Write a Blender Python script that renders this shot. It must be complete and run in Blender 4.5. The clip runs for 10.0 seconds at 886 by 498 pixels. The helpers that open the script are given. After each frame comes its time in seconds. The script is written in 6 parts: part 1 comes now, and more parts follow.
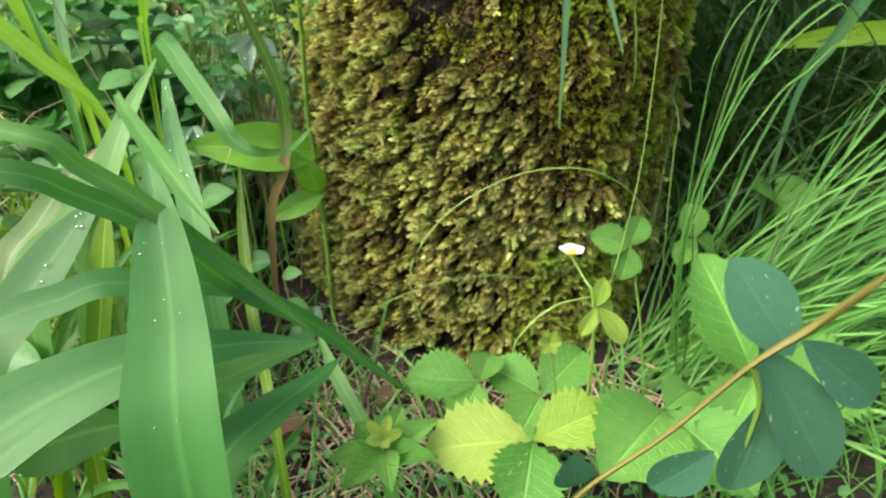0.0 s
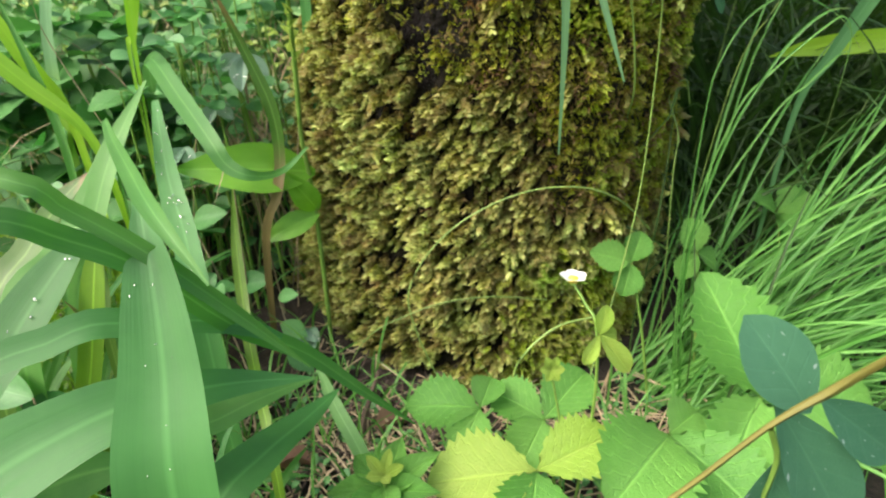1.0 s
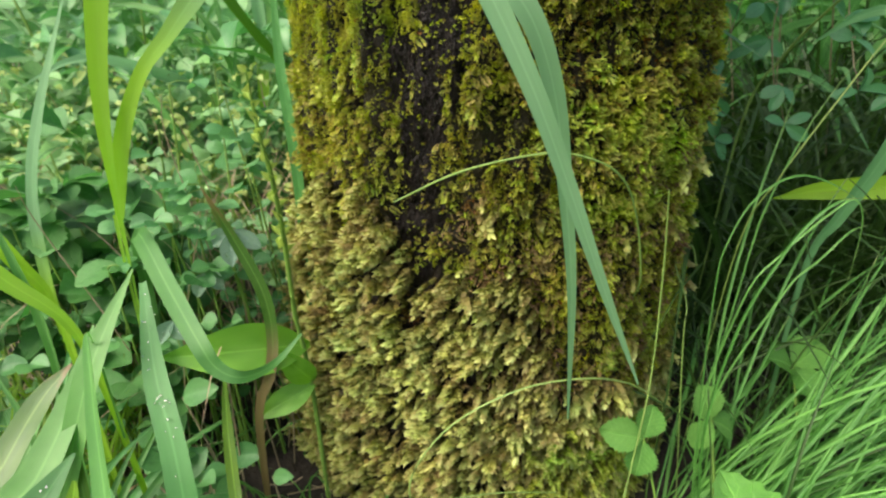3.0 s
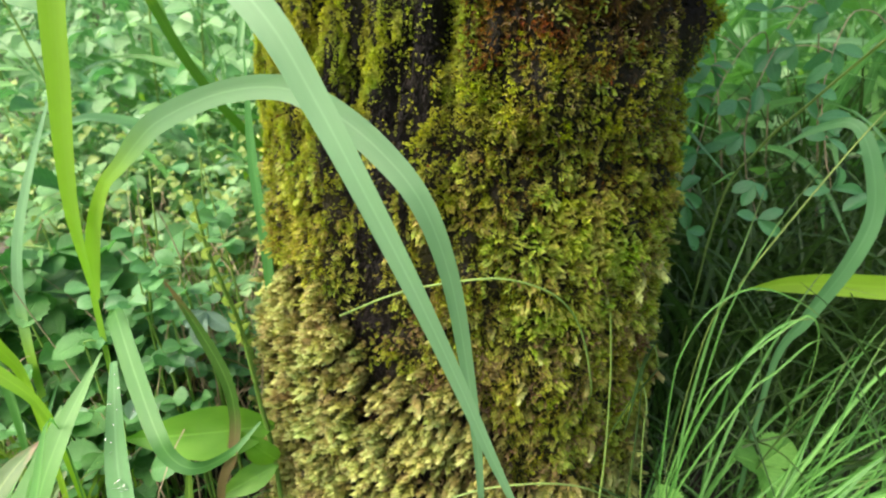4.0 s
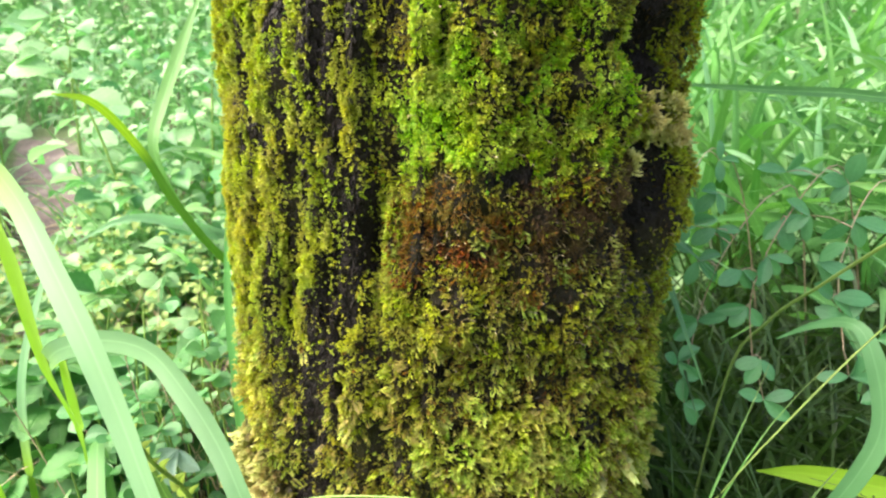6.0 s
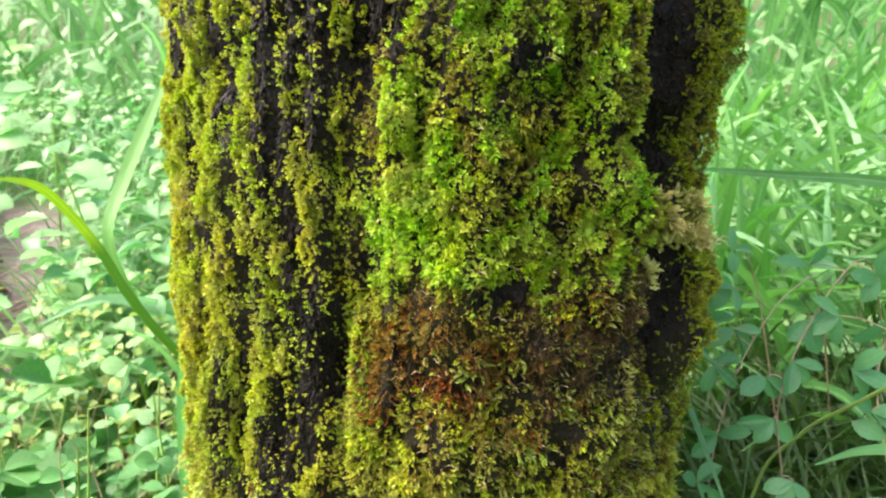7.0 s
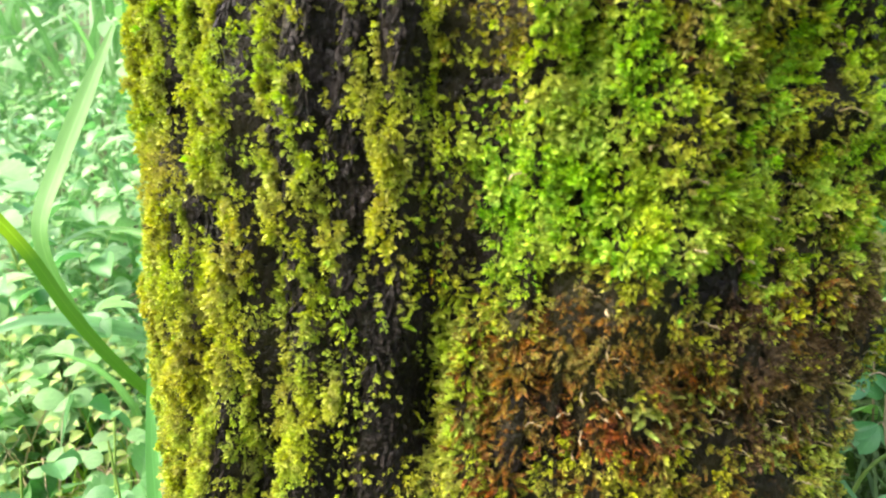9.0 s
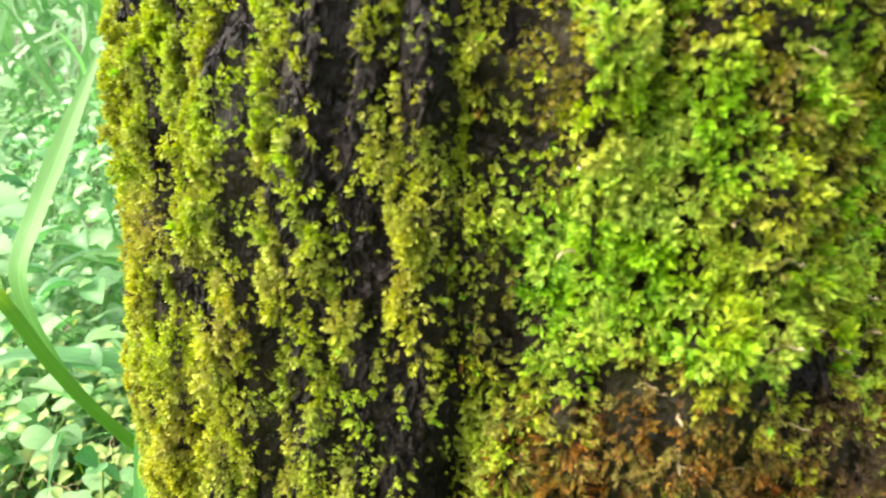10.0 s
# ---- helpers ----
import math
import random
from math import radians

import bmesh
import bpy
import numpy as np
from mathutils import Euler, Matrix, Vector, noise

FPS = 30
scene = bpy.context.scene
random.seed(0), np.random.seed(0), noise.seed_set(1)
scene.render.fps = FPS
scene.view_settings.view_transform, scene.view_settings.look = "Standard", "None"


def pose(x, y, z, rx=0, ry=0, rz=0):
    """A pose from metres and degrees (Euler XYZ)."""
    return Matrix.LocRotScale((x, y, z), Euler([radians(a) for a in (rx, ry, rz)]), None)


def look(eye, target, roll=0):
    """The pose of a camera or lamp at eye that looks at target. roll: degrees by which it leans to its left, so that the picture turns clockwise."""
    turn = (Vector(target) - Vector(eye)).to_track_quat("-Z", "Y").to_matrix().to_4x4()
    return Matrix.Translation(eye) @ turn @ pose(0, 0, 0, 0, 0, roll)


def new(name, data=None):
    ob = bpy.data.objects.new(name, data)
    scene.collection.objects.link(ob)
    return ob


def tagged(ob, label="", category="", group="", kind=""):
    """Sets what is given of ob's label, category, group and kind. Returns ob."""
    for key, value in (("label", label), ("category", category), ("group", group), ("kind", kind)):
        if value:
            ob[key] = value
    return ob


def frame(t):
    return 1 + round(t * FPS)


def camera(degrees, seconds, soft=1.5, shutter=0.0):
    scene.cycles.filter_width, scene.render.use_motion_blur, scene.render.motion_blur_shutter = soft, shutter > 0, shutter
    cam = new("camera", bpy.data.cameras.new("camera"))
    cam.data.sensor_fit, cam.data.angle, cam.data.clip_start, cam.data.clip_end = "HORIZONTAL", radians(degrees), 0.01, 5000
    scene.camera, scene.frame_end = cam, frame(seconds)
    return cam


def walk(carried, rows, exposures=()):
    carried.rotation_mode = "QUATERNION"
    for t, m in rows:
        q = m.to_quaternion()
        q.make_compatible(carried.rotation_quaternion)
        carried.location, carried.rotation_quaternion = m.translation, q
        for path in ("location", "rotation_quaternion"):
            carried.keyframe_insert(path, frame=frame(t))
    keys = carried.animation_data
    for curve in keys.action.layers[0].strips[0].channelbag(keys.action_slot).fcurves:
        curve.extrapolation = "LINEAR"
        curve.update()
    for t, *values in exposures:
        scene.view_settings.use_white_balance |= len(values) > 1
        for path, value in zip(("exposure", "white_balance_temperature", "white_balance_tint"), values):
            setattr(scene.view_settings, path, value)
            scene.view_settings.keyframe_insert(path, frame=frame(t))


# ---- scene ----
cam = camera(72.6, 10.0, soft=2.1)
cam.data.dof.use_dof, cam.data.dof.focus_distance, cam.data.dof.aperture_fstop = True, 0.27, 20.0
METRES, EYE, TILT, LEAN, TURN = 0.6, 0.37, -25.0, 0.0, 0.0
ROWS = [
    (0.0, 0.0, 0.0, 0.0, 0.0, 0.0, -0.0),
    (0.5, -0.0045, 0.0105, 0.0014, 0.07, 0.15, 0.65),
    (1.0, -0.0009, 0.0144, 0.0291, -0.25, -0.04, 0.95),
    (1.5, -0.0161, 0.0237, 0.0671, 0.02, 0.82, 1.05),
    (2.0, -0.0336, 0.0294, 0.1256, 0.02, 1.78, 1.57),
    (2.5, -0.0221, 0.0434, 0.1773, -0.34, 2.53, 2.39),
    (4.0, 0.0873, 0.0231, 0.326, 1.59, 5.26, 0.25),
    (4.5, 0.1322, 0.0175, 0.3663, 4.39, 6.22, -1.67),
    (5.0, 0.1652, 0.0104, 0.3992, 6.52, 7.34, -3.68),
    (5.5, 0.1958, 0.0199, 0.4457, 8.26, 8.33, -4.44),
    (6.0, 0.232, 0.0329, 0.4899, 8.56, 9.73, -4.35),
    (7.5, 0.2227, 0.162, 0.5744, 7.74, 17.54, -4.48),
    (8.0, 0.162, 0.2191, 0.552, 6.06, 16.59, -3.71),
    (8.5, 0.1317, 0.2445, 0.5512, 4.95, 16.37, -2.19),
    (9.0, 0.1088, 0.2559, 0.5769, 3.85, 16.41, -1.15),
    (9.5, 0.0937, 0.2681, 0.5961, 4.08, 16.71, -1.13),
    (10.0, 0.0922, 0.2871, 0.617, 3.73, 17.32, -0.38),
]
EXPOSURES = [(0.0, 0.95, 6500, 10), (1.0, 0.95, 6500, 11), (2.0, 0.9, 6500, 12), (2.5, 0.81, 6500, 12), (4.0, 1.17, 6500, 13), (5.0, 1.55, 6500, 15), (6.0, 1.84, 6500, 16), (7.5, 1.87, 6500, 16), (10.0, 1.9, 6500, 13)]
walk(cam, [(t, pose(0, 0, EYE, TILT, LEAN, TURN) @ pose(METRES * x, METRES * y, METRES * z, 90 + pitch, roll, yaw)) for t, x, y, z, yaw, pitch, roll in ROWS], EXPOSURES)
# world, sun and exposure
world = bpy.data.worlds.new("sky")
scene.world = world
world.use_nodes = True
_bg = world.node_tree.nodes["Background"]
_sky = world.node_tree.nodes.new("ShaderNodeTexSky")
_sky.sky_type = "NISHITA"
_sky.sun_disc = False
_sky.sun_elevation, _sky.sun_rotation = radians(48), radians(-119)
_sky.dust_density, _sky.air_density, _sky.ozone_density = 6.0, 1.2, 0.6
world.node_tree.links.new(_sky.outputs[0], _bg.inputs[0])
_bg.inputs[1].default_value = 0.15
sun_data = bpy.data.lights.new("sun", "SUN")
sun_data.energy, sun_data.angle, sun_data.color = 2.6, radians(55), (1.0, 0.97, 0.9)
sun = new("sun", sun_data)
sun.matrix_world = look((-2.9, -1.1, 3.7), (0.0, 0.5, 0.3))

rng = np.random.default_rng(7)


# ---- small tools ----
def sstep(a, b, x):
    k = np.clip((np.asarray(x, float) - a) / (b - a), 0, 1)
    return k * k * (3 - 2 * k)


TABLE = np.random.default_rng(3).random((8, 256, 256))


def vnoise(x, y, s=0):
    """Smooth value noise, 0 to 1."""
    x, y = np.asarray(x, float), np.asarray(y, float)
    i, j = np.floor(x).astype(int), np.floor(y).astype(int)
    u, v = x - i, y - j
    u, v = u * u * (3 - 2 * u), v * v * (3 - 2 * v)
    g = TABLE[s % 8]
    a, b = g[i % 256, j % 256], g[(i + 1) % 256, j % 256]
    c, d = g[i % 256, (j + 1) % 256], g[(i + 1) % 256, (j + 1) % 256]
    return (a * (1 - u) + b * u) * (1 - v) + (c * (1 - u) + d * u) * v


def fbm(x, y, s=0, octaves=3):
    total, amp, norm = 0, 1.0, 0
    for o in range(octaves):
        total = total + amp * vnoise(np.asarray(x) * 2 ** o, np.asarray(y) * 2 ** o, s + o)
        norm += amp
        amp *= 0.5
    return total / norm


def unit(v):
    v = np.asarray(v, float)
    return v / np.maximum(np.linalg.norm(v, axis=-1, keepdims=True), 1e-9)


def mesh_data(name, verts, quads, uvs, mat, smooth=True):
    """A mesh of quads from arrays; uvs is one pair a vertex."""
    me = bpy.data.meshes.new(name)
    verts, quads = np.asarray(verts, np.float32), np.asarray(quads, np.int32)
    me.vertices.add(len(verts))
    me.vertices.foreach_set("co", verts.ravel())
    me.loops.add(quads.size)
    me.loops.foreach_set("vertex_index", quads.ravel())
    me.polygons.add(len(quads))
    me.polygons.foreach_set("loop_start", np.arange(0, quads.size, 4, dtype=np.int32))
    me.update(calc_edges=True)
    layer = me.uv_layers.new(name="uv")
    layer.data.foreach_set("uv", np.asarray(uvs, np.float32)[quads.ravel()].ravel())
    me.polygons.foreach_set("use_smooth", np.full(len(quads), smooth))
    me.materials.append(mat)
    return me


def part(name, me, parent=None, label="", m=None):
    ob = new(name, me)
    if parent is not None:
        ob.parent = parent
    if m is not None:
        ob.matrix_basis = m
    return tagged(ob, label)


def thing(name, label, category, group="", kind="", at=(0, 0, 0)):
    ob = new(name)
    ob.empty_display_size = 0.02
    ob.location = at
    return tagged(ob, label, category, group, kind)


def spline(points, n):
    """Catmull-Rom through the rows of points."""
    p = np.asarray(points, float)
    p = np.vstack([2 * p[0] - p[1], p, 2 * p[-1] - p[-2]])
    k = np.linspace(0, len(p) - 3 - 1e-6, n)
    i = k.astype(int)
    t = (k - i)[:, None]
    a, b, c, d = p[i], p[i + 1], p[i + 2], p[i + 3]
    return 0.5 * (2 * b + (c - a) * t + (2 * a - 5 * b + 4 * c - d) * t ** 2 + (3 * b - a - 3 * c + d) * t ** 3)


def ribbon(points, widths, face=(0, -0.75, 0.65), n=22, fold=0.18, wave=0.0, seed=0):
    """A grass blade: five vertices across, creased along the middle."""
    c = spline([(*p, w) for p, w in zip(points, widths)], n)
    w, c = np.maximum(c[:, 3], 0.0004), c[:, :3]
    tan = unit(np.gradient(c, axis=0))
    side = unit(np.cross(tan, np.asarray(face, float)))
    for i in range(1, n):
        if side[i] @ side[i - 1] < 0:
            side[i] = -side[i]
    nor = np.cross(side, tan)
    verts, uvs = [], []
    s = np.linspace(0, 1, n)
    for k, u in enumerate((-0.5, -0.27, 0.0, 0.27, 0.5)):
        lift = fold * (abs(u) - 0.25) * w + wave * w * np.sin(s * 17 + seed + 3 * u) * abs(u)
        verts.append(c + side * (u * w)[:, None] + nor * lift[:, None])
        uvs.append(np.stack([np.full(n, u + 0.5), s], 1))
    verts, uvs = np.stack(verts, 1).reshape(-1, 3), np.stack(uvs, 1).reshape(-1, 2)
    return verts, grid_quads(n, 5), uvs


def grid_quads(rows, cols):
    i = np.arange((rows - 1) * cols).reshape(rows - 1, cols)[:, :-1].ravel()
    return np.stack([i, i + 1, i + cols + 1, i + cols], 1)


def tube(points, radii, n=14, sides=6):
    c = spline([(*p, r) for p, r in zip(points, radii)], n)
    r, c = np.maximum(c[:, 3], 0.0002), c[:, :3]
    tan = unit(np.gradient(c, axis=0))
    a = unit(np.cross(tan, np.where(np.abs(tan[:, 2:3]) > 0.9, [[1.0, 0, 0]], [[0, 0, 1.0]])))
    b = np.cross(tan, a)
    verts, uvs = [], []
    for k in range(sides + 1):
        f = 2 * math.pi * k / sides
        verts.append(c + (a * math.cos(f) + b * math.sin(f)) * r[:, None])
        uvs.append(np.stack([np.full(n, k / sides), np.linspace(0, 1, n)], 1))
    return np.stack(verts, 1).reshape(-1, 3), grid_quads(n, sides + 1), np.stack(uvs, 1).reshape(-1, 2)


def joined(pieces):
    vs, qs, us, o = [], [], [], 0
    for v, q, u in pieces:
        vs.append(v), qs.append(np.asarray(q) + o), us.append(u)
        o += len(v)
    return np.vstack(vs), np.vstack(qs), np.vstack(us)


def scatter(template, pos, xa, ya, za, size):
    """Copies of a template laid at pos with the given axes, as one set of arrays."""
    v, q, u = template
    size = np.asarray(size, float)
    if size.ndim == 1:
        size = np.stack([size] * 3, 1)
    out = pos[:, None, :] + v[None, :, 0:1] * (xa * size[:, 0:1])[:, None] + v[None, :, 1:2] * (ya * size[:, 1:2])[:, None] + v[None, :, 2:3] * (za * size[:, 2:3])[:, None]
    n = len(pos)
    quads = (np.asarray(q)[None] + (np.arange(n) * len(v))[:, None, None]).reshape(-1, 4)
    return out.reshape(-1, 3), quads, np.tile(u, (n, 1))


def basis(base, tip, face, width=None):
    """The matrix that lays a unit leaf (along y, face z) from base to tip."""
    base, tip = Vector(base), Vector(tip)
    y = tip - base
    length = y.length
    y = y / length
    x = y.cross(Vector(face)).normalized()
    z = x.cross(y)
    w = width if width else length
    m = Matrix((x * w, y * length, z * length)).transposed().to_4x4()
    m.translation = base
    return m


# ---- leaf outlines (unit length along y, unit width across x) ----
def leaf_shape(kind, rows=20, cols=7, cup=0.12, curl=0.12):
    s = np.linspace(0, 1, rows)
    if kind == "strawberry":
        w = 0.5 * np.sin(np.pi * np.clip(s, 0, 1) ** 1.12) ** 0.68
        w = w * (1 + 0.2 * (np.arange(rows) % 2 - 0.5) * (s > 0.2))
    elif kind == "obovate":
        w = 0.5 * np.sin(np.pi * s ** 1.2) ** 0.62
    elif kind == "lance":
        w = 0.5 * np.sin(np.pi * s ** 0.8) ** 1.0
        w = np.maximum(w, 0.06 * (s < 0.2))
    elif kind == "petal":
        w = 0.5 * np.sin(np.pi * s ** 1.2) ** 0.6
    else:
        w = 0.5 * np.sin(np.pi * s ** 0.95) ** 0.85
    w = np.maximum(w, 0.012)
    u = np.linspace(-1, 1, cols)
    v = np.zeros((rows, cols, 3))
    v[:, :, 0] = w[:, None] * u[None]
    v[:, :, 1] = s[:, None]
    if kind == "strawberry":
        v[:, :, 1] += 0.045 * np.abs(u)[None] ** 3 * (1 - s[:, None]) * (np.arange(rows) % 2)[:, None]
    v[:, :, 2] = cup * np.abs(u)[None] ** 1.3 * w[:, None] * 2 - curl * (s[:, None] - 0.3) ** 2
    if kind == "strawberry":
        vein = np.abs(np.sin((s[:, None] * 0.9 - np.abs(u)[None] * w[:, None] * 0.55) * np.pi * 8))
        v[:, :, 2] += 0.012 * vein * np.abs(u)[None]
    uv = np.stack([np.tile(u * 0.5 + 0.5, (rows, 1)), np.tile(s[:, None], (1, cols))], 2)
    return v.reshape(-1, 3), grid_quads(rows, cols), uv.reshape(-1, 2)


# ---- materials ----
class Nodes:
    def __init__(self, name):
        self.mat = bpy.data.materials.new(name)
        self.mat.use_nodes = True
        self.t = self.mat.node_tree
        self.t.nodes.clear()
        self.out = self.t.nodes.new("ShaderNodeOutputMaterial")

    def add(self, kind, **ins):
        n = self.t.nodes.new("ShaderNode" + kind)
        for k, v in ins.items():
            key = int(k[1:]) if k[0] == "i" and k[1:].isdigit() else k.replace("_", " ")
            self.put(n.inputs[key], v)
        return n

    def put(self, socket, v):
        if hasattr(v, "is_linked"):
            self.t.links.new(v, socket)
        else:
            socket.default_value = v

    def math(self, op, a, b=0.0, clamp=False):
        n = self.add("Math", i0=a, i1=b)
        n.operation, n.use_clamp = op, clamp
        return n.outputs[0]

    def mix(self, f, a, b):
        n = self.t.nodes.new("ShaderNodeMix")
        n.data_type = "RGBA"
        self.put(n.inputs[0], f)
        self.put(n.inputs[6], a)
        self.put(n.inputs[7], b)
        return n.outputs[2]

    def noise(self, vec, scale, detail=3.0, rough=0.55):
        return self.add("TexNoise", Vector=vec, Scale=scale, Detail=detail, Roughness=rough).outputs[0]

    def ramp(self, f, stops):
        n = self.add("ValToRGB", Fac=f)
        e = n.color_ramp.elements
        while len(e) < len(stops):
            e.new(0.5)
        for el, (p, c) in zip(e, stops):
            el.position = p
            el.color = (*c, 1) if len(c) == 3 else c
        return n.outputs[0]

    def rng(self, f, a, b, c, d):
        n = self.add("MapRange", i0=f, i1=a, i2=b, i3=c, i4=d)
        return n.outputs[0]

    def coords(self):
        return self.add("TexCoord").outputs["Object"]

    def uv(self):
        s = self.add("SeparateXYZ", Vector=self.add("TexCoord").outputs["UV"])
        return s.outputs[0], s.outputs[1]

    def finish(self, colour, rough=0.5, bump=None, strength=0.3, distance=0.001, see=0.0, see_colour=None, spec=0.5):
        p = self.add("BsdfPrincipled", Base_Color=colour, Roughness=rough)
        p.inputs["Specular IOR Level"].default_value = spec
        if bump is not None:
            b = self.add("Bump", Height=bump, Strength=strength, Distance=distance)
            self.t.links.new(b.outputs[0], p.inputs["Normal"])
        last = p.outputs[0]
        if see:
            tr = self.add("BsdfTranslucent", Color=see_colour if see_colour is not None else colour)
            m = self.add("MixShader", Fac=see)
            self.t.links.new(last, m.inputs[1])
            self.t.links.new(tr.outputs[0], m.inputs[2])
            last = m.outputs[0]
        self.t.links.new(last, self.out.inputs[0])
        return self.mat


def c4(c):
    return (*c, 1.0)


def leaf_material(name, dark, light, vein=None, ribs=9.0, rough=0.42, see=0.3, spots=None, mark=0.45, relief=0.35):
    """A net-veined leaf: lighter midrib and side veins, mottling at two scales, its own shade for each leaf."""
    n = Nodes(name)
    u, v = n.uv()
    co = n.coords()
    rnd = n.add("ObjectInfo").outputs["Random"]
    isl = n.add("NewGeometry").outputs["Random Per Island"]
    both = n.math("FRACT", n.math("ADD", rnd, isl))
    mott = n.noise(n.add("TexCoord").outputs["UV"], 6.0, 4.0)
    fine = n.noise(n.add("TexCoord").outputs["UV"], 38.0, 3.0)
    tone = n.math("ADD", n.math("MULTIPLY", both, 0.6), n.math("MULTIPLY", mott, 0.5))
    tone = n.math("ADD", tone, n.math("MULTIPLY", fine, 0.16))
    colour = n.mix(n.rng(tone, 0.2, 1.05, 0.0, 1.0), c4(dark), c4(light))
    off = n.math("ABSOLUTE", n.math("SUBTRACT", u, 0.5))
    rib = n.rng(off, 0.0, 0.035, 1.0, 0.0)
    wave = n.math("SINE", n.math("MULTIPLY", n.math("SUBTRACT", v, n.math("MULTIPLY", off, 0.55)), ribs * 6.2832))
    side = n.rng(wave, 0.86, 1.0, 0.0, 0.35)
    vv = n.math("MAXIMUM", rib, side)
    vc = vein if vein else tuple(min(1, x * 1.5 + 0.02) for x in light)
    colour = n.mix(n.math("MULTIPLY", vv, mark), colour, c4(vc))
    if spots:
        sp = n.rng(n.noise(n.add("TexCoord").outputs["UV"], 9.0, 2.0), 0.68, 0.72, 0.0, 1.0)
        colour = n.mix(sp, colour, c4(spots))
    h = n.math("ADD", n.math("MULTIPLY", vv, -0.5), n.math("MULTIPLY", fine, 0.5))
    seen = n.add("HueSaturation", Color=colour, Saturation=1.1, Value=1.25).outputs[0]
    return n.finish(colour, n.rng(fine, 0.3, 0.7, rough - 0.08, rough + 0.1), h, relief, 0.0012 + 0.001 * (relief > 0.5), see, seen)


def grass_material(name, dark, light, rough=0.42, see=0.32, tip=None, rib=1.0, base=None, turn=(0.33, 0.5)):
    """A grass blade: fine parallel ribs, pale midrib, its own shade for each blade and a dry tip."""
    n = Nodes(name)
    u, v = n.uv()
    rnd = n.add("ObjectInfo").outputs["Random"]
    isl = n.add("NewGeometry").outputs["Random Per Island"]
    both = n.math("FRACT", n.math("ADD", rnd, isl))
    vec = n.add("CombineXYZ", X=n.math("MULTIPLY", u, 26.0), Y=n.math("MULTIPLY", v, 2.0), Z=n.math("MULTIPLY", both, 9.0)).outputs[0]
    lines = n.noise(vec, 1.0, 2.0)
    big = n.noise(n.add("CombineXYZ", X=u, Y=n.math("MULTIPLY", v, 7.0), Z=n.math("MULTIPLY", both, 5.0)).outputs[0], 1.3, 3.0)
    tone = n.math("ADD", n.math("MULTIPLY", both, 0.5), n.math("ADD", n.math("MULTIPLY", lines, 0.2), n.math("MULTIPLY", big, 0.45)))
    colour = n.mix(n.rng(tone, 0.25, 0.95, 0.0, 1.0), c4(dark), c4(light))
    mid = n.rng(n.math("ABSOLUTE", n.math("SUBTRACT", u, 0.5)), 0.015, 0.06, 0.4 * rib, 0.0)
    colour = n.mix(mid, colour, c4(tuple(min(1, x * 1.7 + 0.03) for x in light)))
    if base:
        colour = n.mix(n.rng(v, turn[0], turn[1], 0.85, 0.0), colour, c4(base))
    if tip:
        f = n.rng(n.math("ADD", v, n.math("MULTIPLY", big, 0.35)), 1.0, 1.22, 0.0, 0.9)
        colour = n.mix(f, colour, c4(tip))
    seen = n.add("HueSaturation", Color=colour, Saturation=1.1, Value=1.3).outputs[0]
    return n.finish(colour, n.rng(lines, 0.3, 0.7, rough - 0.06, rough + 0.1), lines, 0.3, 0.0006, see, seen)


def moss_material(name, base, mid, tip, stray, patch=30.0, see=0.3, rough=0.62):
    """Moss: dark old stems, deepened in colour for the shade between shoots, fresh tips (along the shoot), patches in
    two scales, strays of another shade.
    """
    n = Nodes(name)
    u, v = n.uv()
    co = n.coords()
    isl = n.add("NewGeometry").outputs["Random Per Island"]
    p1 = n.noise(co, patch, 4.0)
    p2 = n.noise(co, patch * 6, 3.0)
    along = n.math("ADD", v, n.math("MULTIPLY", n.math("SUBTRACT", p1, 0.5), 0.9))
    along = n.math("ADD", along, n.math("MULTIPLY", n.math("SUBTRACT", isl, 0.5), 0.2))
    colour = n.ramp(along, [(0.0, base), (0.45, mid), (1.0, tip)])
    p3 = n.noise(co, patch * 2.4, 3.0)
    p4 = n.noise(co, patch * 0.8, 3.0)
    f = n.rng(n.math("ADD", n.math("MULTIPLY", p2, 0.4), n.math("ADD", n.math("MULTIPLY", isl, 0.15), n.math("MULTIPLY", p3, 0.55))), 0.49, 0.65, 0.0, 0.85)
    colour = n.mix(f, colour, c4(stray))
    colour = n.add("HueSaturation", Hue=n.rng(p4, 0.3, 0.7, 0.475, 0.535), Saturation=n.rng(p3, 0.3, 0.7, 1.1, 0.9), Value=n.rng(n.math("ADD", n.math("MULTIPLY", isl, 0.5), p3), 0.4, 1.1, 0.65, 1.3), Color=colour).outputs[0]
    seen = n.add("HueSaturation", Color=colour, Saturation=1.1, Value=1.3).outputs[0]
    return n.finish(colour, rough, None, see=see, see_colour=seen, spec=0.35)


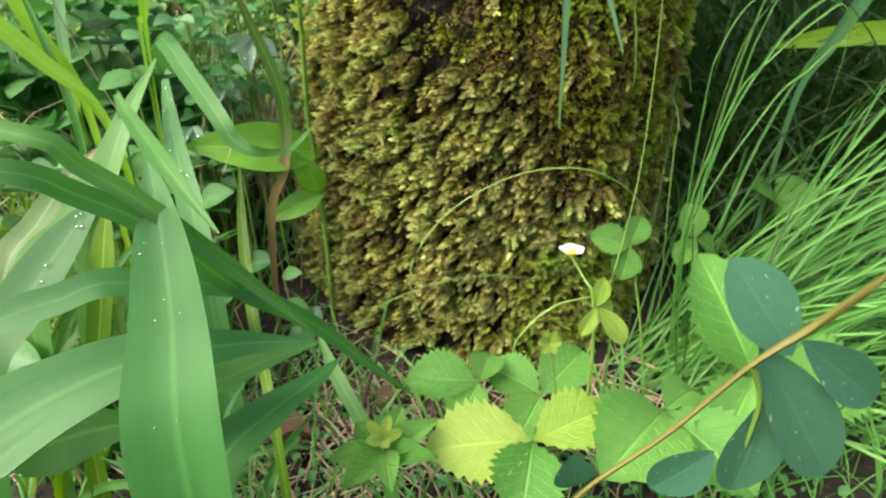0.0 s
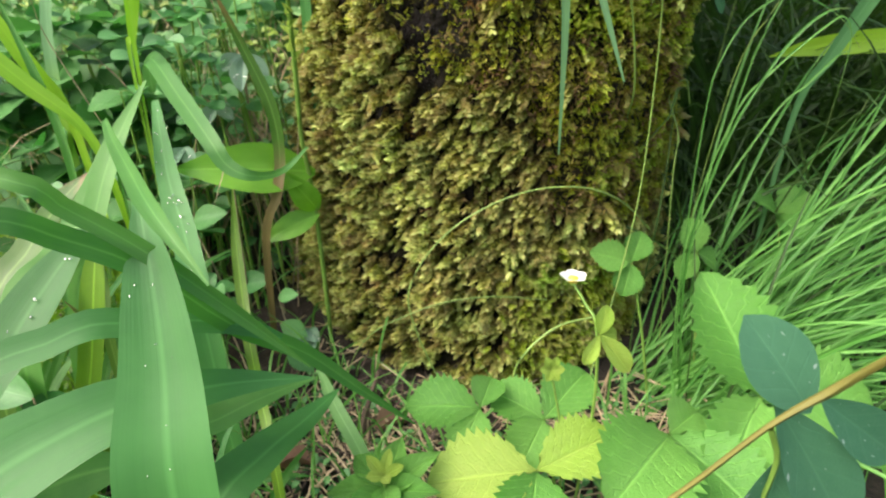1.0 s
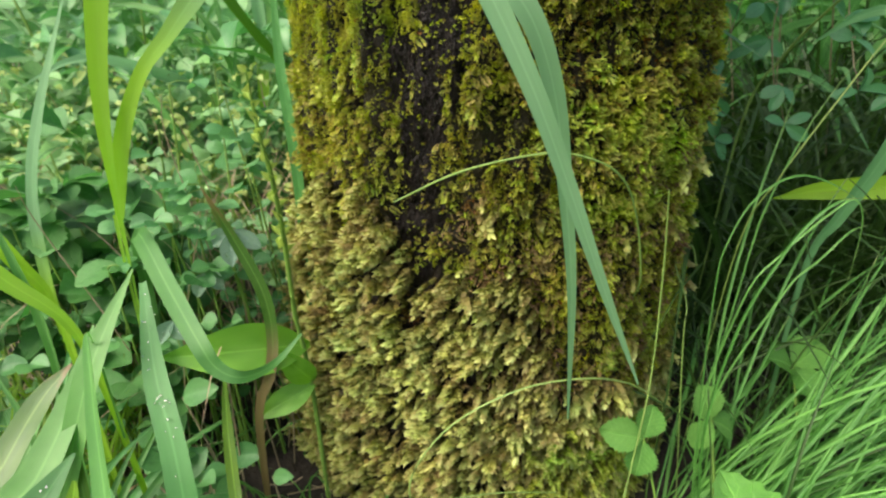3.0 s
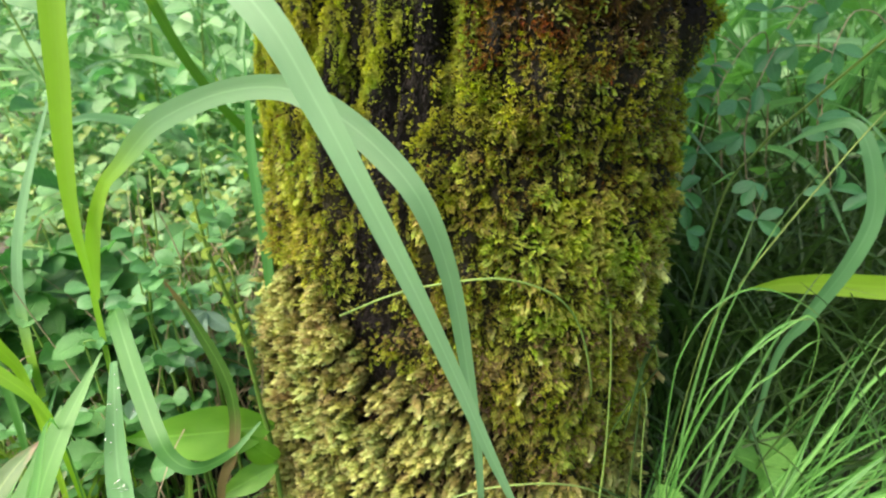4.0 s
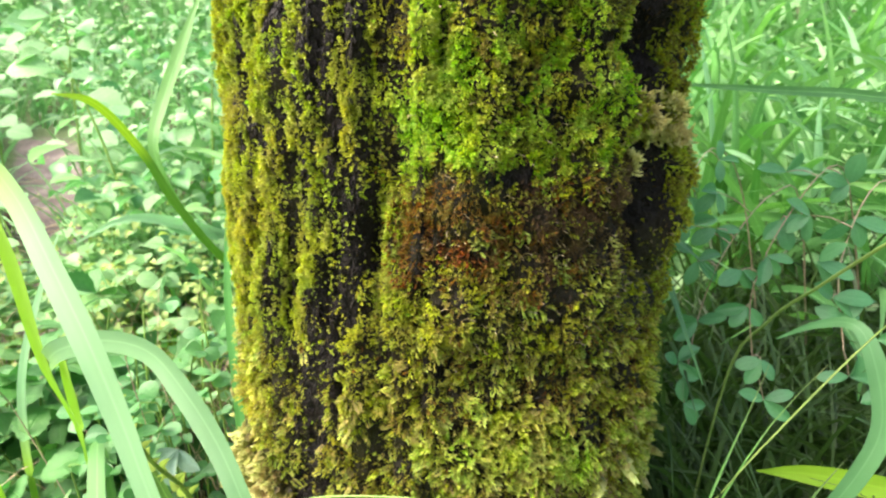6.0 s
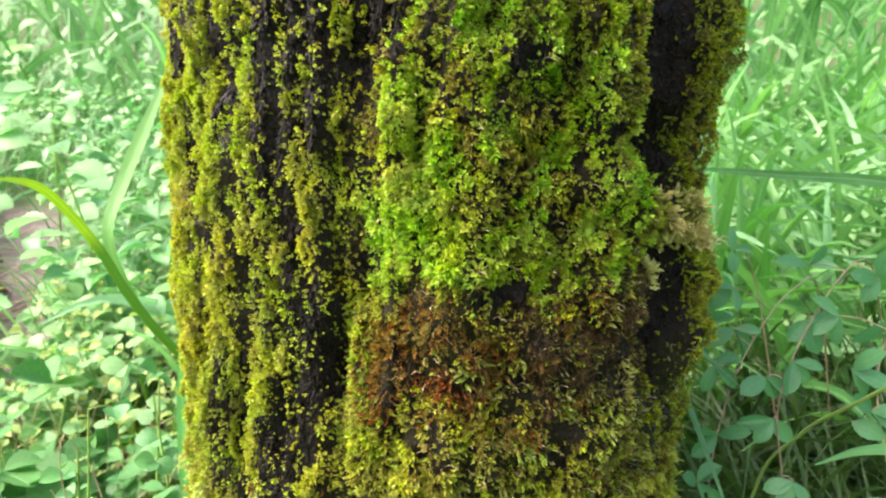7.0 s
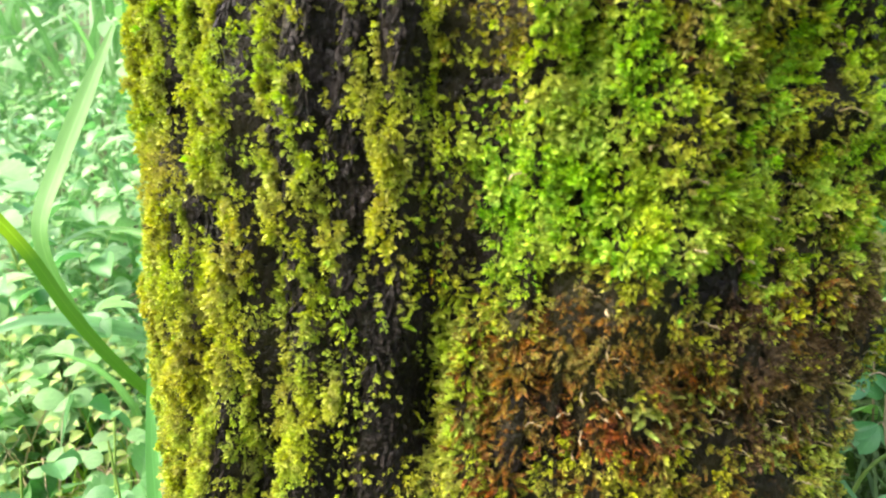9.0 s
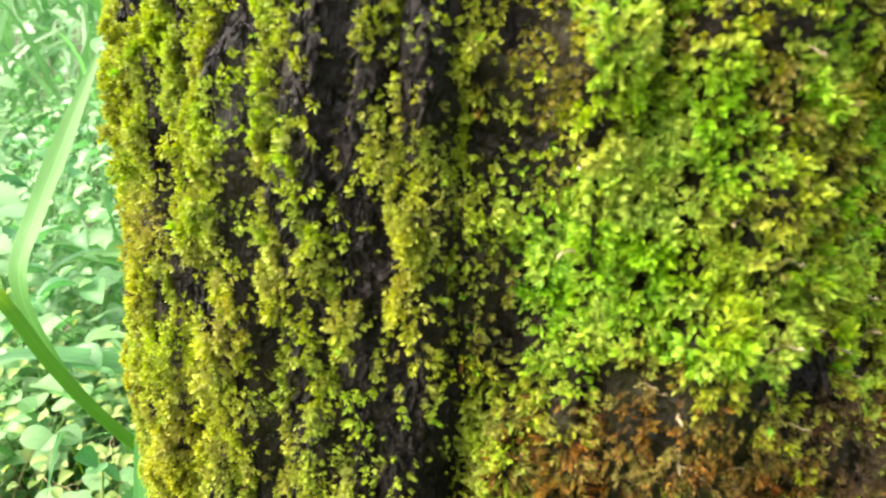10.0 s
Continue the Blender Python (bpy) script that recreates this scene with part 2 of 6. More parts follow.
def bark_material():
    n = Nodes("bark")
    co = n.coords()
    st = n.add("Mapping", Vector=co, Scale=(130, 130, 42)).outputs[0]
    a = n.noise(st, 1.0, 6.0, 0.65)
    b = n.noise(co, 18.0, 4.0)
    g = n.noise(co, 190.0, 4.0, 0.6)
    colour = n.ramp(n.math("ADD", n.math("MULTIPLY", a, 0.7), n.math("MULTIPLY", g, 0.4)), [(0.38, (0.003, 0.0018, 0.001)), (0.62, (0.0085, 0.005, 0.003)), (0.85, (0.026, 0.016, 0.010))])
    height = n.add("SeparateXYZ", Vector=co).outputs[2]
    # pale worn bark, more of it higher up, with wet highlights painted in
    worn_glint = n.math("ADD", n.math("MULTIPLY", b, 0.75), n.math("ADD", n.math("MULTIPLY", g, 0.35), n.rng(height, 0.65, 0.70, 0.0, 0.15)))
    colour = n.mix(n.rng(worn_glint, 0.73, 0.82, 0.0, 0.7), colour, c4((0.15, 0.125, 0.11)))
    cover = n.t.nodes.new("ShaderNodeAttribute")
    cover.attribute_name = "moss_cover"
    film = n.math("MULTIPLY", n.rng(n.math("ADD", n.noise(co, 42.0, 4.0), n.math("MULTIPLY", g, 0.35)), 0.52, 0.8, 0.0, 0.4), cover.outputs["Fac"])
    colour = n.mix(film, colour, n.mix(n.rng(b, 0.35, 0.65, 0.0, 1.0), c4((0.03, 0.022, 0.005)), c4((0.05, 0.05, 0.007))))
    h = n.math("ADD", n.math("ADD", a, n.math("MULTIPLY", g, 0.5)), n.math("MULTIPLY", n.noise(co, 620.0, 3.0), 0.22))
    return n.finish(colour, n.rng(g, 0.35, 0.65, 0.26, 0.78), h, 1.0, 0.006, spec=0.28)


def soil_material():
    n = Nodes("soil")
    co = n.coords()
    a = n.noise(co, 14.0, 6.0, 0.65)
    g = n.noise(co, 160.0, 4.0)
    m = n.noise(co, 2.2, 4.0)
    damp = n.ramp(n.math("ADD", n.math("MULTIPLY", a, 0.7), n.math("MULTIPLY", g, 0.35)), [(0.3, (0.006, 0.004, 0.003)), (0.55, (0.02, 0.014, 0.009)), (0.8, (0.07, 0.05, 0.034))])
    green = n.mix(n.rng(g, 0.3, 0.7, 0.0, 1.0), c4((0.03, 0.06, 0.012)), c4((0.08, 0.13, 0.03)))
    s = n.add("SeparateXYZ", Vector=co)
    earth = n.t.nodes.new("ShaderNodeAttribute")
    earth.attribute_name = "bare_earth"
    away = n.math("SUBTRACT", 1.0, earth.outputs["Fac"])
    f = n.math("MULTIPLY", n.rng(n.math("ADD", m, n.math("MULTIPLY", away, 0.8)), 0.6, 0.75, 0.0, 1.0), 0.9)
    dry = n.ramp(n.math("ADD", n.math("MULTIPLY", a, 0.7), n.math("MULTIPLY", g, 0.35)), [(0.3, (0.06, 0.046, 0.04)), (0.55, (0.16, 0.125, 0.11)), (0.8, (0.4, 0.34, 0.31))])
    colour = n.mix(n.rng(s.outputs[1], 0.75, 1.05, 0.0, 1.0), damp, dry)
    colour = n.mix(f, colour, green)
    h = n.math("ADD", a, n.math("MULTIPLY", g, 0.6))
    return n.finish(colour, 0.9, h, 0.8, 0.01)


def plain_material(name, dark, light, scale=120.0, rough=0.6, see=0.0, bump=0.3):
    n = Nodes(name)
    co = n.coords()
    a = n.noise(co, scale, 4.0)
    b = n.noise(co, scale / 7, 3.0)
    r = n.add("ObjectInfo").outputs["Random"]
    i = n.add("NewGeometry").outputs["Random Per Island"]
    t = n.math("ADD", n.math("ADD", n.math("MULTIPLY", a, 0.45), n.math("MULTIPLY", b, 0.45)), n.math("MULTIPLY", n.math("FRACT", n.math("ADD", r, i)), 0.35))
    return n.finish(n.mix(n.rng(t, 0.3, 0.95, 0, 1), c4(dark), c4(light)), rough, a, bump, 0.001, see)


def water_material():
    n = Nodes("water")
    clear, shine = n.add("BsdfTransparent"), n.add("BsdfGlossy", Roughness=0.08)
    both = n.add("MixShader", Fac=n.add("Fresnel", IOR=1.6).outputs[0])
    n.t.links.new(clear.outputs[0], both.inputs[1])
    n.t.links.new(shine.outputs[0], both.inputs[2])
    n.t.links.new(both.outputs[0], n.out.inputs[0])
    return n.mat


M_BARK, M_SOIL, M_WATER = bark_material(), soil_material(), water_material()
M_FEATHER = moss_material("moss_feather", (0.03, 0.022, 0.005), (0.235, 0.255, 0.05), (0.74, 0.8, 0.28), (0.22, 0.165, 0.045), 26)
M_RAGGED = moss_material("moss_ragged", (0.3, 0.26, 0.09), (0.55, 0.5, 0.17), (0.8, 0.75, 0.33), (0.42, 0.34, 0.12), 40)
M_TAN = moss_material("moss_tan", (0.07, 0.04, 0.018), (0.27, 0.175, 0.075), (0.55, 0.43, 0.2), (0.16, 0.09, 0.04), 40)
M_BROWN = moss_material("moss_brown", (0.02, 0.012, 0.005), (0.075, 0.045, 0.016), (0.17, 0.105, 0.04), (0.04, 0.025, 0.01), 40)
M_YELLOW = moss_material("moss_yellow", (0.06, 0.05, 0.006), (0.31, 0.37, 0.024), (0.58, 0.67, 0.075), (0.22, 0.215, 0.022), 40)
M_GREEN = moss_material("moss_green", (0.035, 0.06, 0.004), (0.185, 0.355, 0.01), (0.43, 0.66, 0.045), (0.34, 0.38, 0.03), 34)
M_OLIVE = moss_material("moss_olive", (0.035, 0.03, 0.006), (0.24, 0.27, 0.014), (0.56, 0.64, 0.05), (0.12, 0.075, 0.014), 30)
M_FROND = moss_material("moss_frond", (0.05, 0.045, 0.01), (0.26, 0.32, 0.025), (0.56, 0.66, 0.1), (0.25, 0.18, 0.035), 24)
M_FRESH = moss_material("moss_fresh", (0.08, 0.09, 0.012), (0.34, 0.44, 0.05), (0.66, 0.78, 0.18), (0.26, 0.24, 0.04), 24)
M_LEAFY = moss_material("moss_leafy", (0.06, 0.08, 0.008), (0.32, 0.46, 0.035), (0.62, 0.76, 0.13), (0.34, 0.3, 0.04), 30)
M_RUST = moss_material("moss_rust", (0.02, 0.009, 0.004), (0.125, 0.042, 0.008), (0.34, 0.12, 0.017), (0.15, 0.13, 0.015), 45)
M_GRASS = grass_material("grass", (0.055, 0.19, 0.035), (0.15, 0.35, 0.08), rough=0.5, see=0.42, rib=0.5)
M_GRASS_BLUE = grass_material("grass_blue", (0.05, 0.19, 0.042), (0.11, 0.33, 0.085), rough=0.5, see=0.42, rib=0.5)
M_GRASS_DEEP = grass_material("grass_deep", (0.03, 0.14, 0.025), (0.075, 0.26, 0.055), rough=0.5, see=0.42, rib=0.5)
M_MEADOW = grass_material("meadow_grass", (0.05, 0.17, 0.04), (0.17, 0.37, 0.12), rough=0.4, see=0.4)
# lime base colour stands in for light shining through the rising leaf
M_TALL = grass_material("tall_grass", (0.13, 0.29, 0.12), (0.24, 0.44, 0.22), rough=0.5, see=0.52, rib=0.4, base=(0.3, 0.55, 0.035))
M_TALL_PLAIN = grass_material("tall_grass_plain", (0.1, 0.27, 0.09), (0.19, 0.41, 0.17), rough=0.5, see=0.52, rib=0.4)
M_STALK = plain_material("stalk", (0.11, 0.2, 0.03), (0.22, 0.33, 0.075), 160)
M_GRASS_LIME = grass_material("grass_lime", (0.1, 0.22, 0.012), (0.24, 0.42, 0.03), see=0.45)
M_GRASS_TWO = grass_material("grass_two_tone", (0.14, 0.28, 0.02), (0.26, 0.44, 0.04), see=0.45, base=(0.035, 0.14, 0.02), turn=(0.68, 0.74))
M_LIME = grass_material("grass_bright", (0.2, 0.42, 0.02), (0.34, 0.58, 0.05), see=0.5, rib=0.3)
M_GRASS_DRY = grass_material("grass_dry", (0.28, 0.2, 0.11), (0.62, 0.5, 0.32), see=0.15, rib=0.3)
M_GRASS_TURN = grass_material("grass_turning", (0.05, 0.12, 0.02), (0.13, 0.24, 0.04), tip=(0.3, 0.17, 0.1))
M_GRASS_BROWN = grass_material("grass_browned", (0.05, 0.13, 0.02), (0.12, 0.24, 0.04), tip=(0.26, 0.14, 0.07), base=(0.2, 0.13, 0.06), turn=(0.38, 0.55))
M_SEDGE = grass_material("sedge", (0.05, 0.185, 0.025), (0.175, 0.42, 0.085), tip=(0.22, 0.24, 0.08))
# darker copy of the sedge: shade behind trunk and bush put into its colour
M_SEDGE_SHADED = grass_material("sedge_shaded", (0.017, 0.046, 0.007), (0.058, 0.125, 0.021))
M_STRAW = leaf_material("strawberry_leaf", (0.08, 0.26, 0.035), (0.2, 0.45, 0.085), ribs=8, relief=1.0, mark=0.55)
M_STRAW_LIME = leaf_material("strawberry_leaf_lime", (0.25, 0.43, 0.045), (0.45, 0.6, 0.12), ribs=8, see=0.3, relief=1.0, mark=0.5)
M_ROUND = leaf_material("round_leaf", (0.045, 0.175, 0.045), (0.155, 0.37, 0.12), ribs=5, rough=0.36, see=0.35, mark=0.15)
M_BUSH = leaf_material("bush_leaf", (0.05, 0.19, 0.06), (0.13, 0.34, 0.13), ribs=5, rough=0.34, see=0.3, mark=0.15)
M_WET = leaf_material("wet_leaf", (0.12, 0.24, 0.15), (0.3, 0.42, 0.32), ribs=5, rough=0.16, see=0.25, mark=0.15)
M_CRINKLE = leaf_material("crinkled_leaf", (0.035, 0.15, 0.03), (0.11, 0.3, 0.07), ribs=6, rough=0.45, see=0.3, mark=0.25, relief=0.8)
# paler than the near herb leaf: washed-out brightness of the distance painted in
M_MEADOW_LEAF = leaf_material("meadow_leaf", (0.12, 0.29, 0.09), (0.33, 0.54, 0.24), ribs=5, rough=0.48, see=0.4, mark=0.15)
M_SCRAP = leaf_material("yellowed_leaf", (0.17, 0.28, 0.05), (0.4, 0.5, 0.15), ribs=4, rough=0.5, see=0.4, mark=0.15)
M_TOOTHED = leaf_material("toothed_leaf", (0.13, 0.32, 0.11), (0.29, 0.51, 0.22), ribs=6, rough=0.48, see=0.4, mark=0.25, relief=0.6)
M_BROAD = leaf_material("broad_leaf", (0.14, 0.36, 0.03), (0.23, 0.47, 0.06), ribs=0.6, see=0.35)
M_DARK = leaf_material("dark_leaf", (0.03, 0.125, 0.065), (0.075, 0.21, 0.115), ribs=5, rough=0.6, see=0.15, spots=(0.3, 0.4, 0.36), mark=0.2)
M_STEM = plain_material("stem", (0.09, 0.19, 0.02), (0.2, 0.34, 0.06), 160)
M_STEM_RED = plain_material("stem_red", (0.12, 0.11, 0.02), (0.22, 0.2, 0.045), 60)
M_TWIG = plain_material("twig", (0.03, 0.02, 0.015), (0.13, 0.09, 0.065), 200, 0.8)
M_TWIG_PINK = plain_material("twig_tan", (0.2, 0.15, 0.09), (0.4, 0.31, 0.2), 200, 0.7)
M_DEAD = leaf_material("dead_leaf", (0.1, 0.05, 0.03), (0.28, 0.17, 0.11), ribs=6, rough=0.7, see=0.1)
M_PETAL = plain_material("petal", (0.75, 0.75, 0.7), (0.85, 0.85, 0.82), 60, 0.6, see=0.3, bump=0.05)
M_ANTHER = plain_material("anther", (0.5, 0.38, 0.03), (0.7, 0.58, 0.08), 300)
M_SETA = plain_material("seta", (0.24, 0.17, 0.08), (0.55, 0.45, 0.27), 300, 0.18, see=0.15)
M_BUD = plain_material("bud", (0.28, 0.42, 0.06), (0.5, 0.62, 0.14), 300, see=0.25)


# ---- ground ----
def ground_z(x, y):
    x, y = np.asarray(x, float), np.asarray(y, float)
    d = y - 0.45
    rise = np.where(d > 0, 0.30 * d, 0.16 * d)
    rise = rise + 0.14 * np.clip(y - 2.2, 0, 27.8)
    rise = np.where(y > 30, 0.30 * 29.55 + 0.14 * 27.8 + 0.02 * (y - 30), rise)
    rise = np.where(y < -6, 0.16 * -6.45, rise)
    path = path_mask(x, y)
    return rise + 0.03 * (fbm(x * 2.2 + 50, y * 2.2 + 50, 1) - 0.5) + 0.012 * (vnoise(x * 14 + 90, y * 14 + 90, 2) - 0.5) - 0.02 * path


def path_mask(x, y):
    """1 on the bare earth path that climbs past the tree."""
    off = (np.asarray(x) + 0.62) * 0.79 + (np.asarray(y) - 0.82) * 0.61
    off = off + 0.07 * (fbm(np.asarray(x) * 3 + 7, np.asarray(y) * 3 + 7, 4) - 0.5)
    return (1 - sstep(0.07, 0.14, np.abs(off + 0.02))) * sstep(0.64, 0.74, np.asarray(y)) * (1 - sstep(1.95, 2.15, np.asarray(y))) * sstep(0.3, 0.5, vnoise(np.asarray(x) * 2.2 + 3.7, np.asarray(y) * 2.2 + 1.2, 3) + 0.25)


def axis_steps(lo, hi, fine_lo, fine_hi, step):
    mid = np.arange(fine_lo, fine_hi, step)
    out = np.geomspace(step, hi - fine_hi + step, 36) - step + fine_hi
    inn = fine_lo - (np.geomspace(step, fine_lo - lo + step, 36) - step)
    return np.concatenate([inn[::-1], mid[1:], out])


_gx, _gy = axis_steps(-400, 400, -1.8, 1.8, 0.03), axis_steps(-300, 500, -0.3, 2.6, 0.03)
_X, _Y = np.meshgrid(_gx, _gy)
_v = np.stack([_X, _Y, ground_z(_X, _Y)], 2).reshape(-1, 3)
_me = mesh_data("ground", _v, grid_quads(len(_gy), len(_gx)), _v[:, :2], M_SOIL)
_near = 1 - sstep(0.55, 1.0, np.hypot(_X + 0.1, (_Y - 0.6) * 1.1) + 0.4 * (fbm(_X * 3 + 20, _Y * 3 + 20, 2) - 0.5))
_me.attributes.new("bare_earth", "FLOAT", "POINT").data.foreach_set("value", np.maximum(_near, path_mask(_X, _Y)).astype(np.float32).ravel())
ground = new("ground", _me)
tagged(ground, "damp brown soil slope under plants and litter", "ground", kind="structure")

# ---- the tree ----
AX, AY, AZ, LX, LY = 0.0616, 0.6325, 0.44, 0.0523, -0.1974


def lean(z):
    z = np.asarray(z, float)
    return np.where(z < 0.9, z - AZ, 0.46 + 0.7 * (1 - np.exp(-(z - 0.9) / 0.7)))


def hollow(a, z):
    """Depth of the rotten fissure on the trunk's side, 0 to 1."""
    mid = np.interp(z, [0.53, 0.56, 0.59, 0.62, 0.655, 0.72], [54, 54, 55, 53, 51.5, 51.5]) + 5 * (fbm(z * 55 + 4, a / 16, 2) - 0.5)
    wide = np.interp(z, [0.52, 0.57, 0.60, 0.612, 0.63, 0.7, 0.8], [5.0, 9.5, 10, 3.5, 10, 12.5, 12.5])
    return np.exp(-((a - mid) / wide) ** 4) * sstep(0.505, 0.535, z) * (1 - sstep(0.8, 0.86, z)) * (0.8 + 0.5 * vnoise(z * 45, z * 0 + 3, 5))


# patches where the bark shows: angle, height, half width, half height, how bare
BARE = ((-21, 0.655, 4.2, 0.014, 1), (-17.5, 0.622, 3.2, 0.013, 1), (-26, 0.628, 2.2, 0.010, 0.8), (-24.5, 0.566, 3.2, 0.035, 0.9), (-3, 0.590, 3.6, 0.012, 0.8),
        (-11, 0.65, 2.4, 0.011, 0.85), (-12.5, 0.545, 5.5, 0.024, 1), (-16, 0.515, 7, 0.035, 0.8), (-21, 0.49, 7, 0.035, 0.75), (-27, 0.445, 6.5, 0.035, 0.85))
BARE += ((-15, 0.425, 6, 0.035, 0.55), (-23, 0.395, 7, 0.055, 0.8), (-24, 0.345, 8.5, 0.022, 0.85), (-16, 0.69, 3, 0.02, 0.9), (-1, 0.692, 4.5, 0.011, 1), (1.2, 0.628, 0.9, 0.008, 1), (-17, 0.575, 6.5, 0.035, 0.72), (-17, 0.47, 9, 0.05, 0.62))
BARE += ((-18, 0.645, 2.4, 0.016, 1.25), (-21.5, 0.663, 3.0, 0.016, 1.25), (-16.5, 0.614, 2.2, 0.014, 1.2), (-20.5, 0.632, 1.8, 0.012, 1.1))


def bare(a, z):
    """How bare of moss the bark is: a dark runnel with torn streaks, 0 to 1."""
    torn = fbm(a / 1.5 + 12, z * 34, 4, 3)
    patch = np.zeros(np.broadcast(a, z).shape)
    for pa, pz, da, dz, f in BARE:
        patch = np.maximum(patch, f * np.exp(-((a - pa) / da) ** 4 - ((z - pz) / dz) ** 4))
    patch = sstep(0.36, 0.66, patch * (0.45 + 0.9 * torn))
    a0, a = a, a + 11 * (fbm(z * 16 + 3, a / 14 + 8, 5, 2) - 0.5) * sstep(0.4, 0.5, z)
    mid = np.interp(z, [0.30, 0.36, 0.44, 0.455, 0.49, 0.54, 0.60, 0.66, 0.70, 0.8], [-22, -23, -24, -19, -17, -13, -15, -18, -19, -20])
    wide = np.interp(z, [0.295, 0.32, 0.36, 0.42, 0.50, 0.56, 0.62, 0.70], [0.5, 5, 7.0, 5.5, 2.9, 3.1, 2.4, 3.0])
    core = (1 - sstep(0.45, 1.15, np.abs(a - mid) / wide + 3.4 * (fbm(a / 2.2 + 40, z * 26, 2) - 0.5))) * (0.5 + 0.5 * sstep(0.35, 0.5, torn))
    streak = sstep(0.61, 0.68, fbm(a / 2.0 + 70, z * 15, 3, 3) + 0.035 * sstep(0.56, 0.62, z)) * sstep(0.40, 0.5, z) * (1 - sstep(-14, -8, a)) * sstep(-75, -50, a)
    upper = sstep(0.55, 0.66, fbm(a / 4 + 10, z * 16, 6)) * sstep(0.665, 0.69, z) * (1 - sstep(6, 14, a))
    spots = sstep(0.64, 0.78, fbm(a / 7 + 30, z * 75, 4)) * (a > -12) * (a < 45) * sstep(0.34, 0.4, z) * 0.7
    pit = np.exp(-((a + 8) / 2.6) ** 4 - ((z - 0.541) / 0.018) ** 4) * 1.5
    return np.clip(np.maximum.reduce([core * (z > 0.29), patch, streak, upper, spots, pit, hollow(a0, z) * 1.6]), 0, 1)


def radius(a, z):
    """The trunk's radius at the angle a (degrees; 0 faces downhill) and height z."""
    r = 0.167 - 0.0675 * (np.clip(z, -1, 1.0) - AZ) - 0.02 * np.clip(z - 1, 0, 5)
    r = r + 0.02 * np.exp(-np.maximum(z + 0.02, 0) / 0.06) * (1 + np.sin(np.radians(a) * 3 + 1.2))
    r = r + 0.016 * (fbm(a / 24 + 20, z * 7, 1) - 0.5) + 0.008 * (fbm(a / 7 + 60, z * 16, 2) - 0.5)
    ridge = 1 - np.abs(2 * fbm(a / 5.5 + 15, z * 5, 3, 3) - 1)
    rough = sstep(0.3, 0.42, z)
    r = r - rough * 0.010 * sstep(0.72, 0.98, ridge) * (a < 10) * (a > -120)
    r = r - 0.016 * np.exp(-((a + 8) / 2.4) ** 4 - ((z - 0.541) / 0.017) ** 4)
    r = r + 0.010 * sstep(-3, 12, a) * (1 - sstep(40, 47, a)) * sstep(0.46, 0.51, z) * (1 - sstep(0.70, 0.8, z))
    r = r + 0.006 * (1 - sstep(0.28, 0.36, z)) * (1 - sstep(20, 45, a))
    r = r - 0.03 * hollow(a, z)
    r = r - 0.013 * sstep(72, 84, a) * sstep(0.61, 0.65, z) * (1 - sstep(150, 175, a))
    lip = np.interp(z, [0.50, 0.536, 0.552, 0.575, 0.586, 0.598, 0.606, 0.615, 0.635, 0.655, 0.668, 0.68, 0.692, 0.74, 0.85], [0, 0.0105, 0.0145, 0.015, 0.0135, 0.009, 0.004, -0.002, -0.0045, -0.004, -0.001, 0.003, 0.0055, 0.0045, 0])
    r = r + lip * sstep(57, 64, a) * (1 - sstep(69, 84, a))
    shelf = np.exp(-((a - 8) / 12) ** 2 - ((z - 0.495) / 0.012) ** 2)
    return r + 0.006 * shelf + 0.0055 * (fbm(a / 2.0, z * 55, 5) - 0.5) + 0.012 * (fbm(a / 11 + 12, z * 62, 7, 2) - 0.5) * sstep(-8, 4, a) * sstep(0.3, 0.4, z) + 0.011 * (fbm(a / 3.6 + 33, z * 68, 6, 2) - 0.5) * (1 - 0.6 * sstep(0, -12, a) * rough)


def on_trunk(a, z, out=0.0):
    r = radius(a, z) + out
    t = np.radians(a)
    return np.stack([AX + LX * lean(z) + r * np.sin(t), AY + LY * lean(z) - r * np.cos(t), z], -1)


def trunk_frame(a, z):
    """Outward normal, downward and sideways directions on the trunk."""
    e = 0.6
    pa = on_trunk(a + e, z) - on_trunk(a - e, z)
    pz = on_trunk(a, z + 0.004) - on_trunk(a, z - 0.004)
    nor = unit(np.cross(pa, pz))
    down = unit(-pz)
    return nor, down, np.cross(nor, down)


tree = thing("tree", "leaning tree trunk with dark wet bark under thick shaggy moss", "tree", at=(0, 0, 0))
_a = np.linspace(-180, 180, 253)
_z = np.concatenate([np.arange(-0.14, 0.96, 0.004), np.linspace(0.97, 3.2, 46)])
_A, _Z = np.meshgrid(_a, _z)
_p = on_trunk(_A, _Z)
_p[:, -1] = _p[:, 0]
_cap = np.repeat(_p[-1:].mean(axis=1, keepdims=True), len(_a), axis=1)
_p = np.concatenate([_p, _cap])
_uv = np.stack([np.tile(_a / 360 + 0.5, (len(_z) + 1, 1)), np.tile(np.append(_z, 3.3)[:, None], (1, len(_a)))], 2)
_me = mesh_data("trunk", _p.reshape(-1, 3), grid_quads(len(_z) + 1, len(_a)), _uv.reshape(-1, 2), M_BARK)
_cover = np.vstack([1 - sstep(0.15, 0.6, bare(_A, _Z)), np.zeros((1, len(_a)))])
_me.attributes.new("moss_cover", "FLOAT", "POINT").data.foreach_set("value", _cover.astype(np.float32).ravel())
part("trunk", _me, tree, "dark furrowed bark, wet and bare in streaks")


